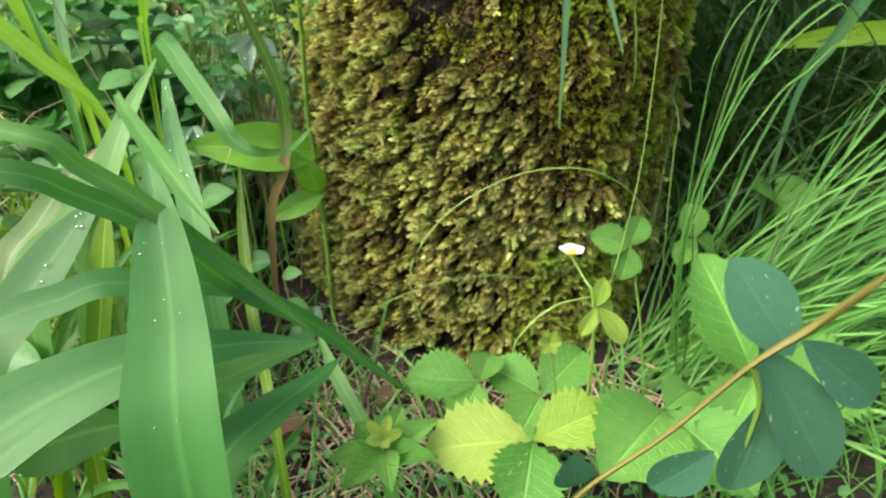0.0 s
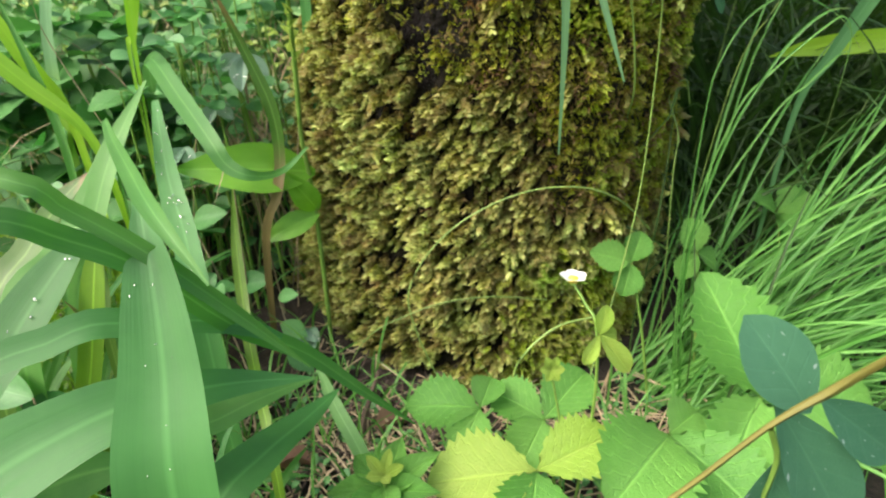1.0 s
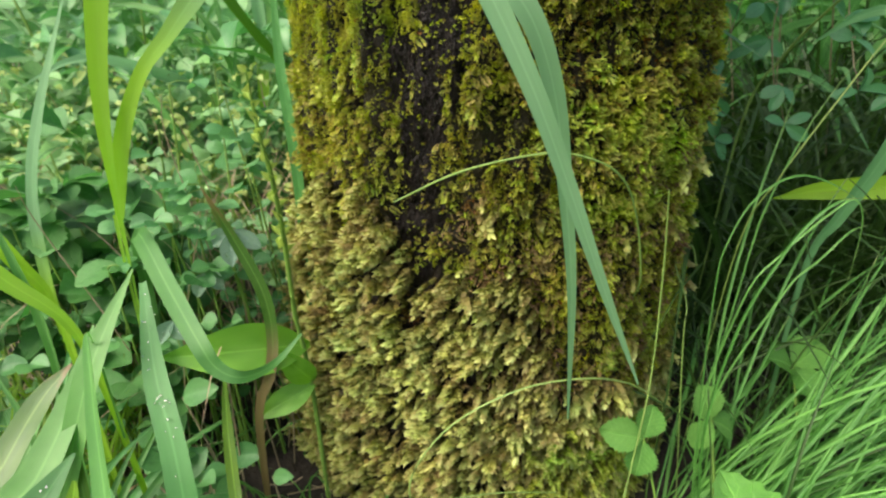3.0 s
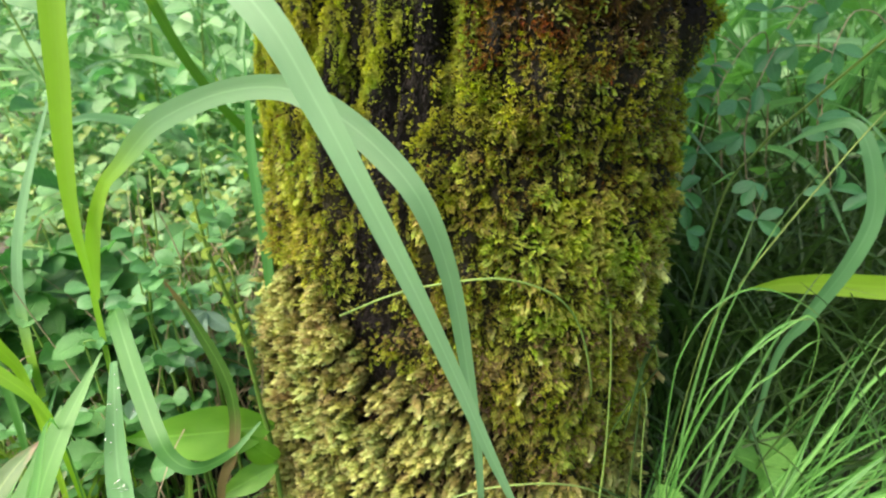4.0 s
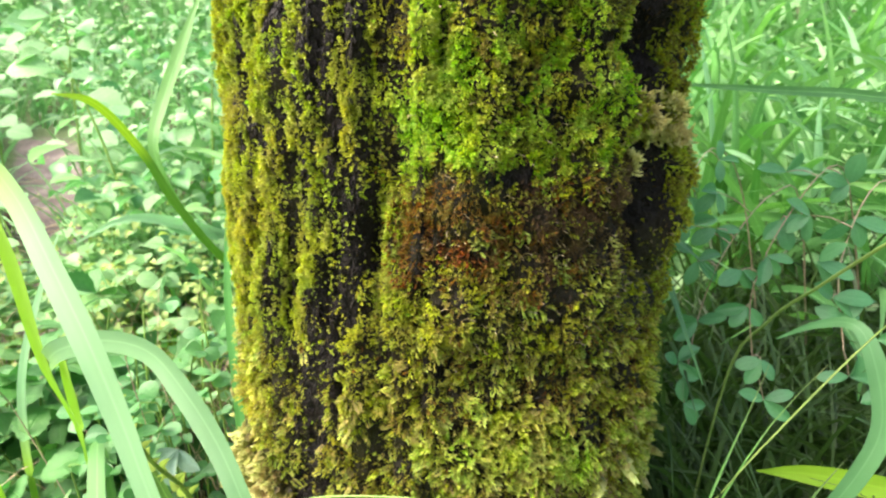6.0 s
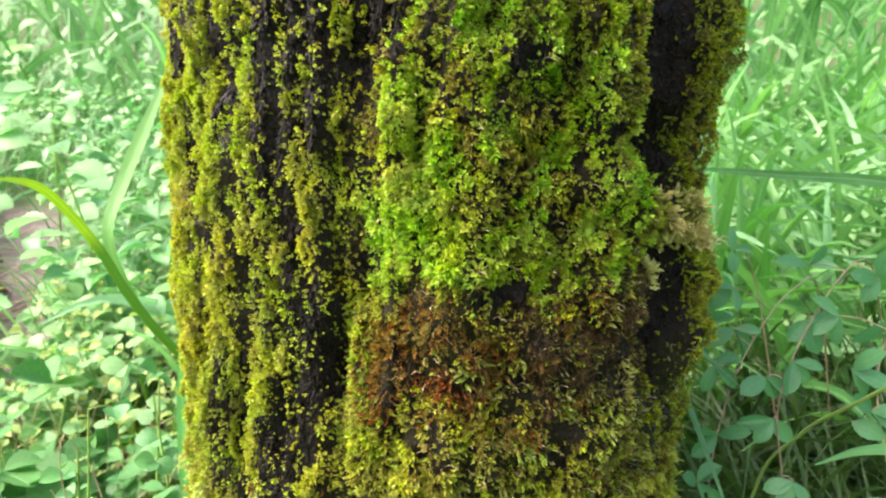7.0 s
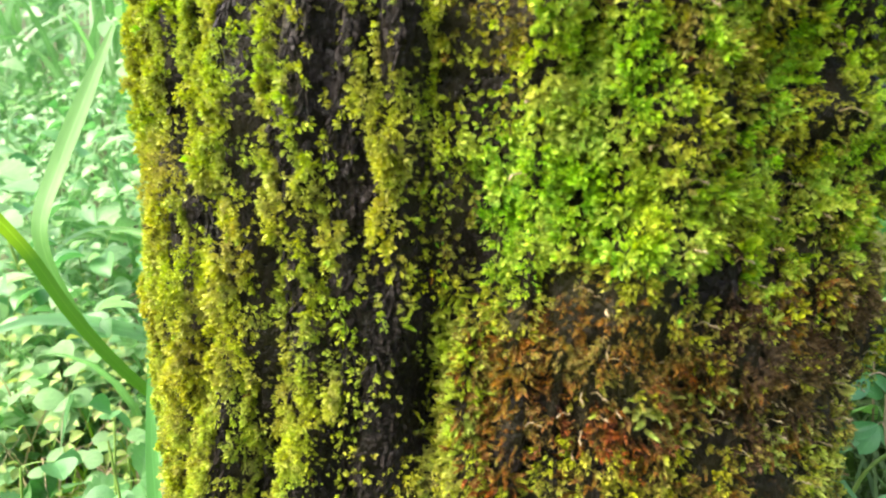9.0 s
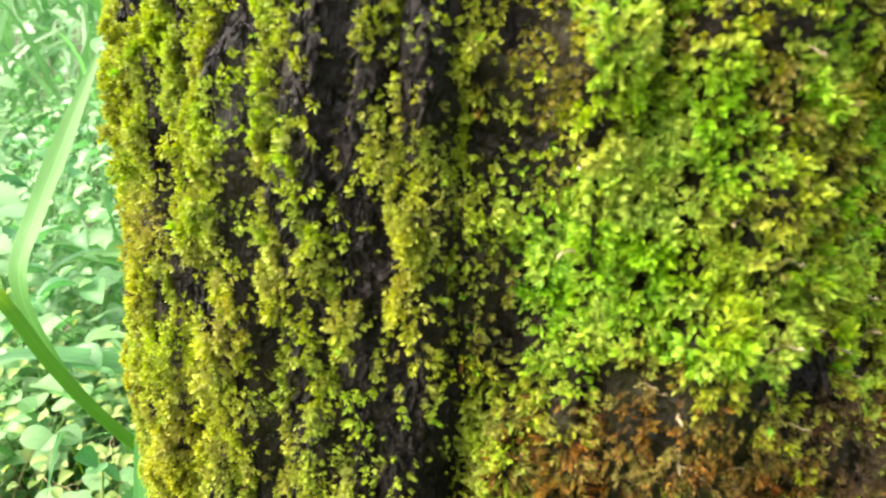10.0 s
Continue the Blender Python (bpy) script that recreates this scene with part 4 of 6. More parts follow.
blade(mid_grass, [(-0.33, 0.36, -0.03), (-0.335, 0.40, 0.144), (-0.318, 0.44, 0.19), (-0.31, 0.48, 0.213), (-0.293, 0.50, 0.231)], [0.015, 0.0261, 0.0237, 0.019, 0.002], M_GRASS_TURN, label="blade turning pinkish brown")
blade(mid_grass, [(-0.30, 0.36, -0.03), (-0.30, 0.38, 0.153), (-0.281, 0.42, 0.194), (-0.273, 0.46, 0.224), (-0.267, 0.50, 0.265)], [0.015, 0.0293, 0.027, 0.0196, 0.002], M_GRASS)
blade(mid_grass, [(-0.105, 0.30, -0.03), (-0.125, 0.35, 0.075), (-0.165, 0.45, 0.098), (-0.181, 0.50, 0.154), (-0.186, 0.53, 0.207)], [0.006, 0.008, 0.0102, 0.0095, 0.001], M_GRASS_LIME)
blade(mid_grass, [(-0.02, 0.26, -0.03), (-0.032, 0.27, 0.085), (-0.053, 0.31, 0.1), (-0.075, 0.345, 0.113), (-0.09, 0.37, 0.13)], [0.006, 0.0092, 0.01, 0.0097, 0.002], M_GRASS)

edge_grass = thing("grass_tuft", "bright yellow-green grass blades beside bluish ones", "grass", "broad-bladed grass")
blade(edge_grass, [(-0.25, 0.49, 0.03), (-0.268, 0.495, 0.2), (-0.285, 0.50, 0.265), (-0.321, 0.50, 0.303), (-0.348, 0.50, 0.331), (-0.375, 0.50, 0.362)], [0.005, 0.006, 0.008, 0.0135, 0.0135, 0.004], M_LIME, n=30)
blade(edge_grass, [(-0.29, 0.51, 0.03), (-0.298, 0.515, 0.2), (-0.308, 0.52, 0.278), (-0.323, 0.52, 0.307), (-0.337, 0.52, 0.334), (-0.36, 0.52, 0.39)], [0.005, 0.006, 0.008, 0.012, 0.012, 0.002], M_LIME, n=30)
blade(edge_grass, [(-0.30, 0.48, 0.03), (-0.303, 0.495, 0.2), (-0.306, 0.50, 0.267), (-0.32, 0.51, 0.315), (-0.338, 0.52, 0.365)], [0.005, 0.006, 0.0075, 0.0065, 0.002], M_GRASS, n=24, fold=0.7)
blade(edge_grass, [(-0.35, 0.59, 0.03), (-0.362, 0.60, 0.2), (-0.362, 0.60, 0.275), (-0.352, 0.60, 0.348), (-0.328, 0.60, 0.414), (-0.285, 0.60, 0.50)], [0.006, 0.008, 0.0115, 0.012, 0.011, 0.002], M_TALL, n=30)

fold_grass = thing("grass_tuft", "drooping grass leaves beside the trunk, one with a withered tip", "grass", "broad-bladed grass")
blade(fold_grass, [(-0.285, 0.62, 0.06), (-0.272, 0.60, 0.24), (-0.259, 0.58, 0.311), (-0.209, 0.511, 0.289), (-0.175, 0.467, 0.267), (-0.161, 0.457, 0.249), (-0.143, 0.457, 0.24), (-0.126, 0.481, 0.236), (-0.108, 0.50, 0.25)], [0.008, 0.012, 0.016, 0.0165, 0.0145, 0.012, 0.009, 0.006, 0.002], M_GRASS, n=44, label="pale green blade bent down and curled up at its tip")
blade(fold_grass, [(-0.17, 0.53, 0.02), (-0.158, 0.515, 0.16), (-0.142, 0.513, 0.205), (-0.137, 0.52, 0.24), (-0.139, 0.517, 0.282), (-0.155, 0.515, 0.33), (-0.167, 0.505, 0.37)], [0.005, 0.008, 0.0095, 0.010, 0.0105, 0.0075, 0.001], M_GRASS_BROWN, n=34, label="green blade with withered brown middle and tip")

tall_grass = thing("tall_grass", "tall lush grass whose long leaves fold over and hang before the trunk", "grass", "broad-bladed grass")
CAMWARD = (0, -1, 0.12)
blade(tall_grass, [(-0.285, 0.59, 0.03), (-0.268, 0.573, 0.29), (-0.222, 0.50, 0.424), (-0.171, 0.44, 0.522), (-0.137, 0.40, 0.571), (-0.108, 0.376, 0.591), (-0.094, 0.3655, 0.592), (-0.06, 0.341, 0.583), (-0.0305, 0.32, 0.565), (-0.0099, 0.3075, 0.545), (0.0044, 0.3004, 0.521), (0.0185, 0.2928, 0.495), (0.0365, 0.288, 0.457), (0.0515, 0.2895, 0.419), (0.0645, 0.291, 0.384), (0.084, 0.294, 0.334)], [0.002, 0.003, 0.012, 0.0165, 0.0175, 0.016, 0.0135, 0.0128, 0.0125, 0.012, 0.0105, 0.0088, 0.0072, 0.0058, 0.0043, 0.0008], M_TALL, CAMWARD, n=70, label="long leaf folded over at its top, rising part coloured lime as if backlit")
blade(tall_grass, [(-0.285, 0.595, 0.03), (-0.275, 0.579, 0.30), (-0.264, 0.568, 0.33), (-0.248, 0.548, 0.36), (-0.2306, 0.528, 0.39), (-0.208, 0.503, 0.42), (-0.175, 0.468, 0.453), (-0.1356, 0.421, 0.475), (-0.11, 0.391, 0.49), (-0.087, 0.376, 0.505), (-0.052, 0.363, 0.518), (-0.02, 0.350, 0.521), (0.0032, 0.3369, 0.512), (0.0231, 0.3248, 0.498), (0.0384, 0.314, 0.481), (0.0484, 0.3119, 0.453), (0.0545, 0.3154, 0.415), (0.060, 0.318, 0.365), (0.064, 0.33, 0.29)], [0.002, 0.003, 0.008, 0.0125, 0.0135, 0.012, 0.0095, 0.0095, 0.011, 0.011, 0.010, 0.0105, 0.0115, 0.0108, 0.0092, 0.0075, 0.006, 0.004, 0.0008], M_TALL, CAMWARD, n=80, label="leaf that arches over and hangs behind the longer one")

back_grass = thing("grass_tuft", "slender grass leaves crossing beside the trunk's mossy edge", "grass", "broad-bladed grass")
blade(back_grass, [(-0.06, 0.78, 0.10), (-0.09, 0.73, 0.33), (-0.13, 0.67, 0.43), (-0.158, 0.635, 0.485), (-0.177, 0.615, 0.53), (-0.19, 0.597, 0.575), (-0.21, 0.576, 0.614), (-0.234, 0.56, 0.622)], [0.006, 0.007, 0.008, 0.0085, 0.009, 0.0085, 0.007, 0.001], M_GRASS_TWO, CAMWARD, n=44)
blade(back_grass, [(-0.055, 0.79, 0.10), (-0.09, 0.735, 0.33), (-0.13, 0.675, 0.43), (-0.165, 0.638, 0.49), (-0.181, 0.62, 0.535), (-0.192, 0.615, 0.578), (-0.187, 0.63, 0.618), (-0.175, 0.64, 0.655), (-0.158, 0.65, 0.70)], [0.004, 0.005, 0.005, 0.005, 0.006, 0.010, 0.012, 0.0115, 0.003], M_GRASS, CAMWARD, n=44)
blade(back_grass, [(-0.118, 0.59, 0.05), (-0.116, 0.583, 0.25), (-0.114, 0.58, 0.37), (-0.118, 0.585, 0.45), (-0.116, 0.59, 0.53)], [0.006, 0.008, 0.0095, 0.008, 0.001], M_GRASS_BLUE, CAMWARD, n=30)

right_grass = thing("grass_tuft", "grass with wide bowed leaves at the foot of the bush", "grass", "broad-bladed grass")
blade(right_grass, [(0.32, 0.575, 0.04), (0.328, 0.57, 0.25), (0.344, 0.56, 0.309), (0.363, 0.55, 0.365), (0.376, 0.555, 0.405), (0.367, 0.56, 0.448), (0.358, 0.575, 0.470), (0.340, 0.59, 0.464), (0.318, 0.60, 0.447)], [0.004, 0.006, 0.0118, 0.0152, 0.0152, 0.0136, 0.009, 0.006, 0.001], M_TALL_PLAIN, CAMWARD, n=44)
blade(right_grass, [(0.56, 0.58, 0.05), (0.53, 0.59, 0.26), (0.484, 0.60, 0.311), (0.434, 0.62, 0.313), (0.38, 0.645, 0.305), (0.342, 0.66, 0.294)], [0.009, 0.02, 0.022, 0.023, 0.018, 0.001], M_LIME, CAMWARD, n=30)
blade(right_grass, [(0.60, 0.8, 0.1), (0.57, 0.80, 0.5), (0.511, 0.80, 0.605), (0.442, 0.80, 0.623), (0.356, 0.80, 0.628), (0.255, 0.80, 0.634)], [0.006, 0.009, 0.01, 0.010, 0.008, 0.001], M_MEADOW, CAMWARD, n=30)

for _pts, _w, _l in (
    ([(0.01, 0.43, 0.0), (0.003, 0.445, 0.036), (-0.022, 0.45, 0.102), (-0.026, 0.452, 0.145), (0.005, 0.452, 0.192), (0.055, 0.452, 0.222), (0.105, 0.457, 0.227), (0.147, 0.475, 0.208), (0.184, 0.50, 0.171)], 0.0016, "thin yellow-green grass stalk arched across the mossy trunk"),
    ([(0.152, 0.50, 0.27), (0.147, 0.475, 0.30), (0.133, 0.455, 0.353), (0.113, 0.435, 0.387), (0.084, 0.43, 0.401), (0.056, 0.43, 0.401), (0.015, 0.435, 0.391), (-0.024, 0.44, 0.373)], 0.0016, "thin pale grass stalk bowed over the bark"),
    ([(0.05, 0.40, 0.0), (0.056, 0.41, 0.08), (0.067, 0.41, 0.109), (0.09, 0.415, 0.127), (0.119, 0.425, 0.129)], 0.0022, "short green grass stalk bent against the moss"),
    ([(0.11, 0.38, 0.0), (0.114, 0.40, 0.077), (0.14, 0.445, 0.13), (0.156, 0.46, 0.215), (0.155, 0.455, 0.311), (0.147, 0.44, 0.374)], 0.0014, "upright thin grass stalk before the moss"),
    ([(-0.10, 0.42, 0.0), (-0.071, 0.435, 0.094), (-0.02, 0.435, 0.131), (0.032, 0.435, 0.143), (0.085, 0.44, 0.137)], 0.0011, "hair-thin grass stalk lying across the moss"),
    ([(0.21, 0.50, 0.03), (0.205, 0.52, 0.21), (0.208, 0.53, 0.247), (0.203, 0.55, 0.277), (0.215, 0.55, 0.291), (0.222, 0.55, 0.27)], 0.0016, "pale curled grass stalk beside the trunk"),
    ([(0.30, 0.72, 0.10), (0.318, 0.70, 0.36), (0.338, 0.675, 0.432), (0.352, 0.625, 0.482), (0.367, 0.573, 0.531), (0.385, 0.52, 0.58)], 0.003, "straight dark green grass stalk slanting past the bush"),
    ([(0.24, 0.57, 0.06), (0.262, 0.565, 0.28), (0.281, 0.55, 0.349), (0.315, 0.548, 0.41), (0.349, 0.546, 0.466), (0.37, 0.54, 0.50)], 0.0016, "thin pale grass stalk leaning under the bush"),
):
    _t = thing("grass_stalk", _l, "grass", "thin grass stalks")
    stem(_t, _pts, [_w * 0.25] + [_w * 0.45] * (len(_pts) - 2) + [_w * 0.35], M_STALK, "stalk", 40, sides=5)


# ---- fine sedge on the right ----
def sedge(label, at, count, azimuth, swing, length, rise, width, seed, mat, droop=1.0, foot=0.03):
    r = np.random.default_rng(seed)
    t = thing("sedge_tuft", label, "sedge", "fine sedge tufts")
    for i in range(count):
        a = radians(r.normal(azimuth, swing))
        e = radians(np.clip(r.normal(rise, 13), 12, 88))
        ln = r.uniform(*length)
        x, y = at[0] + r.normal(0, foot), at[1] + r.normal(0, foot)
        p = [np.array([x, y, float(ground_z(x, y)) - 0.01])]
        d = np.array([math.cos(a) * math.cos(e), math.sin(a) * math.cos(e), math.sin(e)])
        pull, k = droop * r.uniform(0.5, 1.5), 9
        for s in range(k):
            d = unit(d + np.array([r.normal(0, 0.05), r.normal(0, 0.05), -pull * 0.045 * (s + 1) * 0.55]))
            nxt = p[-1] + d * ln / k
            low = float(ground_z(nxt[0], nxt[1])) + 0.01
            p.append(np.array([nxt[0], nxt[1], max(nxt[2], low)]))
        w = r.uniform(*width)
        blade(t, p, [w * 0.8] + [w] * (k - 3) + [w * 0.8, w * 0.5, w * 0.1], mat, (r.normal(0, 0.4), -0.8, 0.6), 0.5, 16)
    return t


sedge("dense tuft of fine green sedge arching away from the trunk's foot", (0.215, 0.47), 190, 10, 22, (0.26, 0.5), 42, (0.0018, 0.0034), 11, M_SEDGE, 1.1)
sedge("fine green sedge spreading over the ground", (0.36, 0.45), 70, 20, 40, (0.22, 0.4), 42, (0.0018, 0.0034), 12, M_SEDGE, 1.1, 0.05)
sedge("fine sedge behind the trunk, coloured dark as shade", (0.34, 0.72), 90, 60, 90, (0.2, 0.38), 58, (0.0015, 0.003), 13, M_SEDGE_SHADED, 1.3, 0.09)
sedge("fine sedge leaning over in the shade", (0.52, 0.62), 70, 90, 80, (0.25, 0.45), 60, (0.0018, 0.0034), 14, M_SEDGE_SHADED, 1.2, 0.09)

sedge("tangle of fine grass coloured dark as shade", (0.27, 0.62), 80, 60, 100, (0.15, 0.3), 60, (0.0013, 0.0025), 15, M_SEDGE_SHADED, 1.6, 0.07)
sedge("tangle of fine grass under the bush, coloured dark as shade", (0.42, 0.85), 80, 60, 120, (0.2, 0.38), 62, (0.0015, 0.003), 16, M_SEDGE_SHADED, 1.4, 0.12)

arched = thing("sedge_tuft", "bright sedge blades bent over in wide arches", "sedge", "fine sedge tufts")
for _pts, _w in (
    ([(0.215, 0.47, 0.0), (0.212, 0.49, 0.17), (0.215, 0.5, 0.277), (0.221, 0.503, 0.312), (0.239, 0.506, 0.345), (0.272, 0.51, 0.36), (0.314, 0.515, 0.343), (0.34, 0.52, 0.319)], 0.0015),
    ([(0.215, 0.47, 0.0), (0.21, 0.485, 0.16), (0.233, 0.49, 0.27), (0.257, 0.492, 0.305), (0.291, 0.494, 0.337), (0.306, 0.495, 0.344), (0.316, 0.496, 0.321), (0.314, 0.497, 0.253)], 0.0016),
    ([(0.22, 0.47, 0.0), (0.216, 0.49, 0.15), (0.267, 0.5, 0.264), (0.295, 0.503, 0.295), (0.315, 0.506, 0.315), (0.328, 0.508, 0.319)], 0.0018),
    ([(0.22, 0.46, 0.0), (0.205, 0.465, 0.15), (0.22, 0.47, 0.25), (0.245, 0.472, 0.311), (0.263, 0.474, 0.337), (0.28, 0.475, 0.35), (0.296, 0.476, 0.352)], 0.0025),
):
    blade(arched, _pts, [_w * 0.7] + [_w] * (len(_pts) - 3) + [_w * 0.7, _w * 0.1], M_SEDGE, (0.1, -0.8, 0.6), 0.5, 34)


def broad_tuft(label, at, count, azimuth, swing, length, rise, width, seed, mats, droop):
    """A tuft of broader arching blades."""
    r = np.random.default_rng(seed)
    t = thing("grass_tuft", label, "grass", "broad-bladed grass")
    for i in range(count):
        a, e, ln = radians(r.normal(azimuth, swing)), radians(np.clip(r.normal(rise, 10), 30, 86)), r.uniform(*length)
        x, y = at[0] + r.normal(0, 0.035), at[1] + r.normal(0, 0.035)
        pts = [np.array([x, y, float(ground_z(x, y)) - 0.01])]
        d = np.array([math.cos(a) * math.cos(e), math.sin(a) * math.cos(e), math.sin(e)])
        for s in range(6):
            d = unit(d + np.array([r.normal(0, 0.05), r.normal(0, 0.05), -droop * 0.05 * (s + 1) * r.uniform(0.5, 1.4)]))
            pts.append(pts[-1] + d * ln / 6)
        w = r.uniform(*width)
        blade(t, pts, [w * 0.5, w * 0.8, w, w, w * 0.9, w * 0.6, w * 0.05], mats[int(r.integers(0, len(mats)))], (r.normal(0, 0.35), -0.75, 0.6), r.uniform(0.15, 0.6), 18, 0.06)
    return t


broad_tuft("crowded green grass blades below the taller ones", (-0.29, 0.36), 22, 60, 70, (0.14, 0.26), 66, (0.006, 0.012), 71, (M_GRASS, M_GRASS_BLUE, M_GRASS_LIME), 1.0)
broad_tuft("crowded grass blades, a few withered brown", (-0.34, 0.43), 22, 60, 80, (0.15, 0.28), 66, (0.005, 0.010), 72, (M_GRASS, M_GRASS_BLUE, M_GRASS_TURN, M_GRASS), 1.0)
broad_tuft("low grass blades crossing in front of the trunk's foot", (-0.19, 0.30), 12, 40, 60, (0.10, 0.17), 58, (0.005, 0.009), 73, (M_GRASS, M_GRASS_BLUE), 1.3)

for _k, (_x, _y) in enumerate(((0.95, 1.0), (0.78, 1.12), (0.45, 1.24), (0.62, 1.3), (0.9, 1.2), (0.32, 1.42), (0.8, 1.5), (0.5, 1.6))):
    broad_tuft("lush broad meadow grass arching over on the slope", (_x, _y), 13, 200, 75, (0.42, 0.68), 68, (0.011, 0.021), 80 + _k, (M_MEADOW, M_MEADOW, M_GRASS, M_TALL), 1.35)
for _k, (_x, _y) in enumerate(((-0.27, 1.12), (-0.4, 1.4), (-0.18, 1.36), (-0.6, 1.55), (-0.3, 1.6))):
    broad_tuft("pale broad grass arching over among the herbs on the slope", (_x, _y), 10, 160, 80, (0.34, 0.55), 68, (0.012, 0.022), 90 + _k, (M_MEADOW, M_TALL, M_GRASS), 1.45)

# ---- leaf meshes ----
L_STRAW = mesh_data("leaflet", *leaf_shape("strawberry", 23, 9, 0.16, 0.2), M_STRAW)
L_LIME = mesh_data("leaflet", *leaf_shape("strawberry", 23, 9, 0.12, 0.16), M_STRAW_LIME)
L_ROUND = [mesh_data("leaflet", *leaf_shape("obovate", 8, 5, c, k), M_ROUND) for c, k in ((0.1, 0.1), (0.25, 0.2), (0.02, 0.3))]
# same leaflets in the washed-out colour, for herbs farther back
L_WASHED = [mesh_data("leaflet", *leaf_shape("obovate", 8, 5, c, k), M_MEADOW_LEAF) for c, k in ((0.1, 0.1), (0.25, 0.2), (0.02, 0.3))]
L_TOOTHED = [mesh_data("leaf", *leaf_shape("strawberry", 17, 7, c, k), M_TOOTHED) for c, k in ((0.1, 0.15), (0.2, 0.25), (0.05, 0.35))]
L_WET = mesh_data("leaflet", *leaf_shape("obovate", 12, 7, 0.3, 0.2), M_WET)
L_CRINKLE = [mesh_data("leaflet", *leaf_shape("strawberry", 15, 7, c, k), M_CRINKLE) for c, k in ((0.1, 0.1), (0.25, 0.2), (0.05, 0.3))]
L_BUSH = [mesh_data("leaflet", *leaf_shape("obovate", 10, 5, c, k), M_BUSH) for c, k in ((0.1, 0.1), (0.25, 0.25), (0.02, 0.3))]
L_BROAD = mesh_data("leaf", *leaf_shape("lance", 22, 7, 0.06, 0.3), M_BROAD)
L_DARK = mesh_data("leaf", *leaf_shape("obovate", 14, 7, 0.06, 0.1), M_DARK)
L_OVAL = mesh_data("leaf", *leaf_shape("oval", 14, 7, 0.1, 0.2), M_ROUND)
L_LIMELET = mesh_data("leaf", *leaf_shape("obovate", 10, 5, 0.15, 0.1), M_STRAW_LIME)
L_PETAL = mesh_data("petal", *leaf_shape("petal", 9, 5, 0.1, -0.1), M_PETAL)
L_DEAD = [mesh_data("blade", *leaf_shape("oval", 14, 7, c, k), M_DEAD) for c, k in ((0.5, 0.5), (-0.4, 0.7))]


def strawberry(label, hub, leaflets, foot, mesh, group="strawberry leaves"):
    """A compound leaf: leaflets (tip, width, face) round a hub on a petiole."""
    t = thing("strawberry_leaf", label, "strawberry", group)
    g = Vector((foot[0], foot[1], float(ground_z(foot[0], foot[1])) - 0.01))
    h = Vector(hub)
    mid = (g + h) / 2 + Vector((0, 0, 0.012))
    stem(t, [g, mid, h], [0.0014, 0.0012, 0.001], M_STEM, "petiole")
    for i, (tip, w, face) in enumerate(leaflets):
        part("leaflet", mesh[i] if isinstance(mesh, list) else mesh, t, m=basis(hub, tip, face, w))
    return t


UPF = (0.0, -0.45, 0.9)
strawberry("fresh green wild strawberry leaf with three toothed leaflets", (0.073, 0.361, 0.082), [((0.034, 0.385, 0.093), 0.036, UPF), ((0.112, 0.40, 0.098), 0.042, UPF), ((0.05, 0.322, 0.072), 0.038, UPF)], (0.09, 0.36), L_STRAW)
strawberry("fresh green wild strawberry leaf with three toothed leaflets", (0.026, 0.358, 0.096), [((-0.027, 0.362, 0.098), 0.04, UPF), ((0.008, 0.322, 0.084), 0.032, UPF), ((0.037, 0.388, 0.102), 0.026, UPF)], (0.05, 0.37), L_STRAW)
strawberry("yellow-green wild strawberry leaf low at the trunk's foot", (0.058, 0.30, 0.094), [((-0.010, 0.285, 0.102), 0.052, UPF), ((0.112, 0.322, 0.104), 0.042, UPF), ((0.044, 0.245, 0.085), 0.045, UPF)], (0.07, 0.33), [L_LIME, L_LIME, L_STRAW])
strawberry("large green wild strawberry leaf with sharp teeth and ribbed veins", (0.235, 0.372, 0.091), [((0.196, 0.412, 0.174), 0.06, (-0.1, -0.8, 0.45)), ((0.175, 0.295, 0.07), 0.055, UPF), ((0.325, 0.37, 0.085), 0.07, (0.3, -0.5, 0.8))], (0.27, 0.40), L_STRAW)
strawberry("large pale green strawberry leaf close to the ground", (0.155, 0.335, 0.09), [((0.098, 0.268, 0.1), 0.066, UPF), ((0.20, 0.28, 0.07), 0.055, UPF), ((0.185, 0.36, 0.09), 0.035, UPF)], (0.17, 0.36), L_STRAW)
strawberry("small three-part strawberry leaf beside the moss", (0.165, 0.483, 0.148), [((0.129, 0.483, 0.159), 0.028, (0, -0.8, 0.6)), ((0.176, 0.495, 0.172), 0.025, (0, -0.8, 0.6)), ((0.157, 0.47, 0.121), 0.027, (0, -0.8, 0.6))], (0.19, 0.45), L_STRAW)
strawberry("small pale strawberry leaf among the sedge", (0.234, 0.51, 0.143), [((0.222, 0.515, 0.175), 0.03, (0, -0.8, 0.6)), ((0.255, 0.51, 0.13), 0.027, UPF), ((0.215, 0.5, 0.122), 0.022, UPF)], (0.24, 0.48), L_STRAW)
strawberry("strawberry leaf half hidden under the sedge", (0.33, 0.56, 0.16), [((0.30, 0.55, 0.18), 0.035, UPF), ((0.36, 0.57, 0.18), 0.036, UPF), ((0.34, 0.52, 0.145), 0.035, UPF)], (0.34, 0.52), L_STRAW)

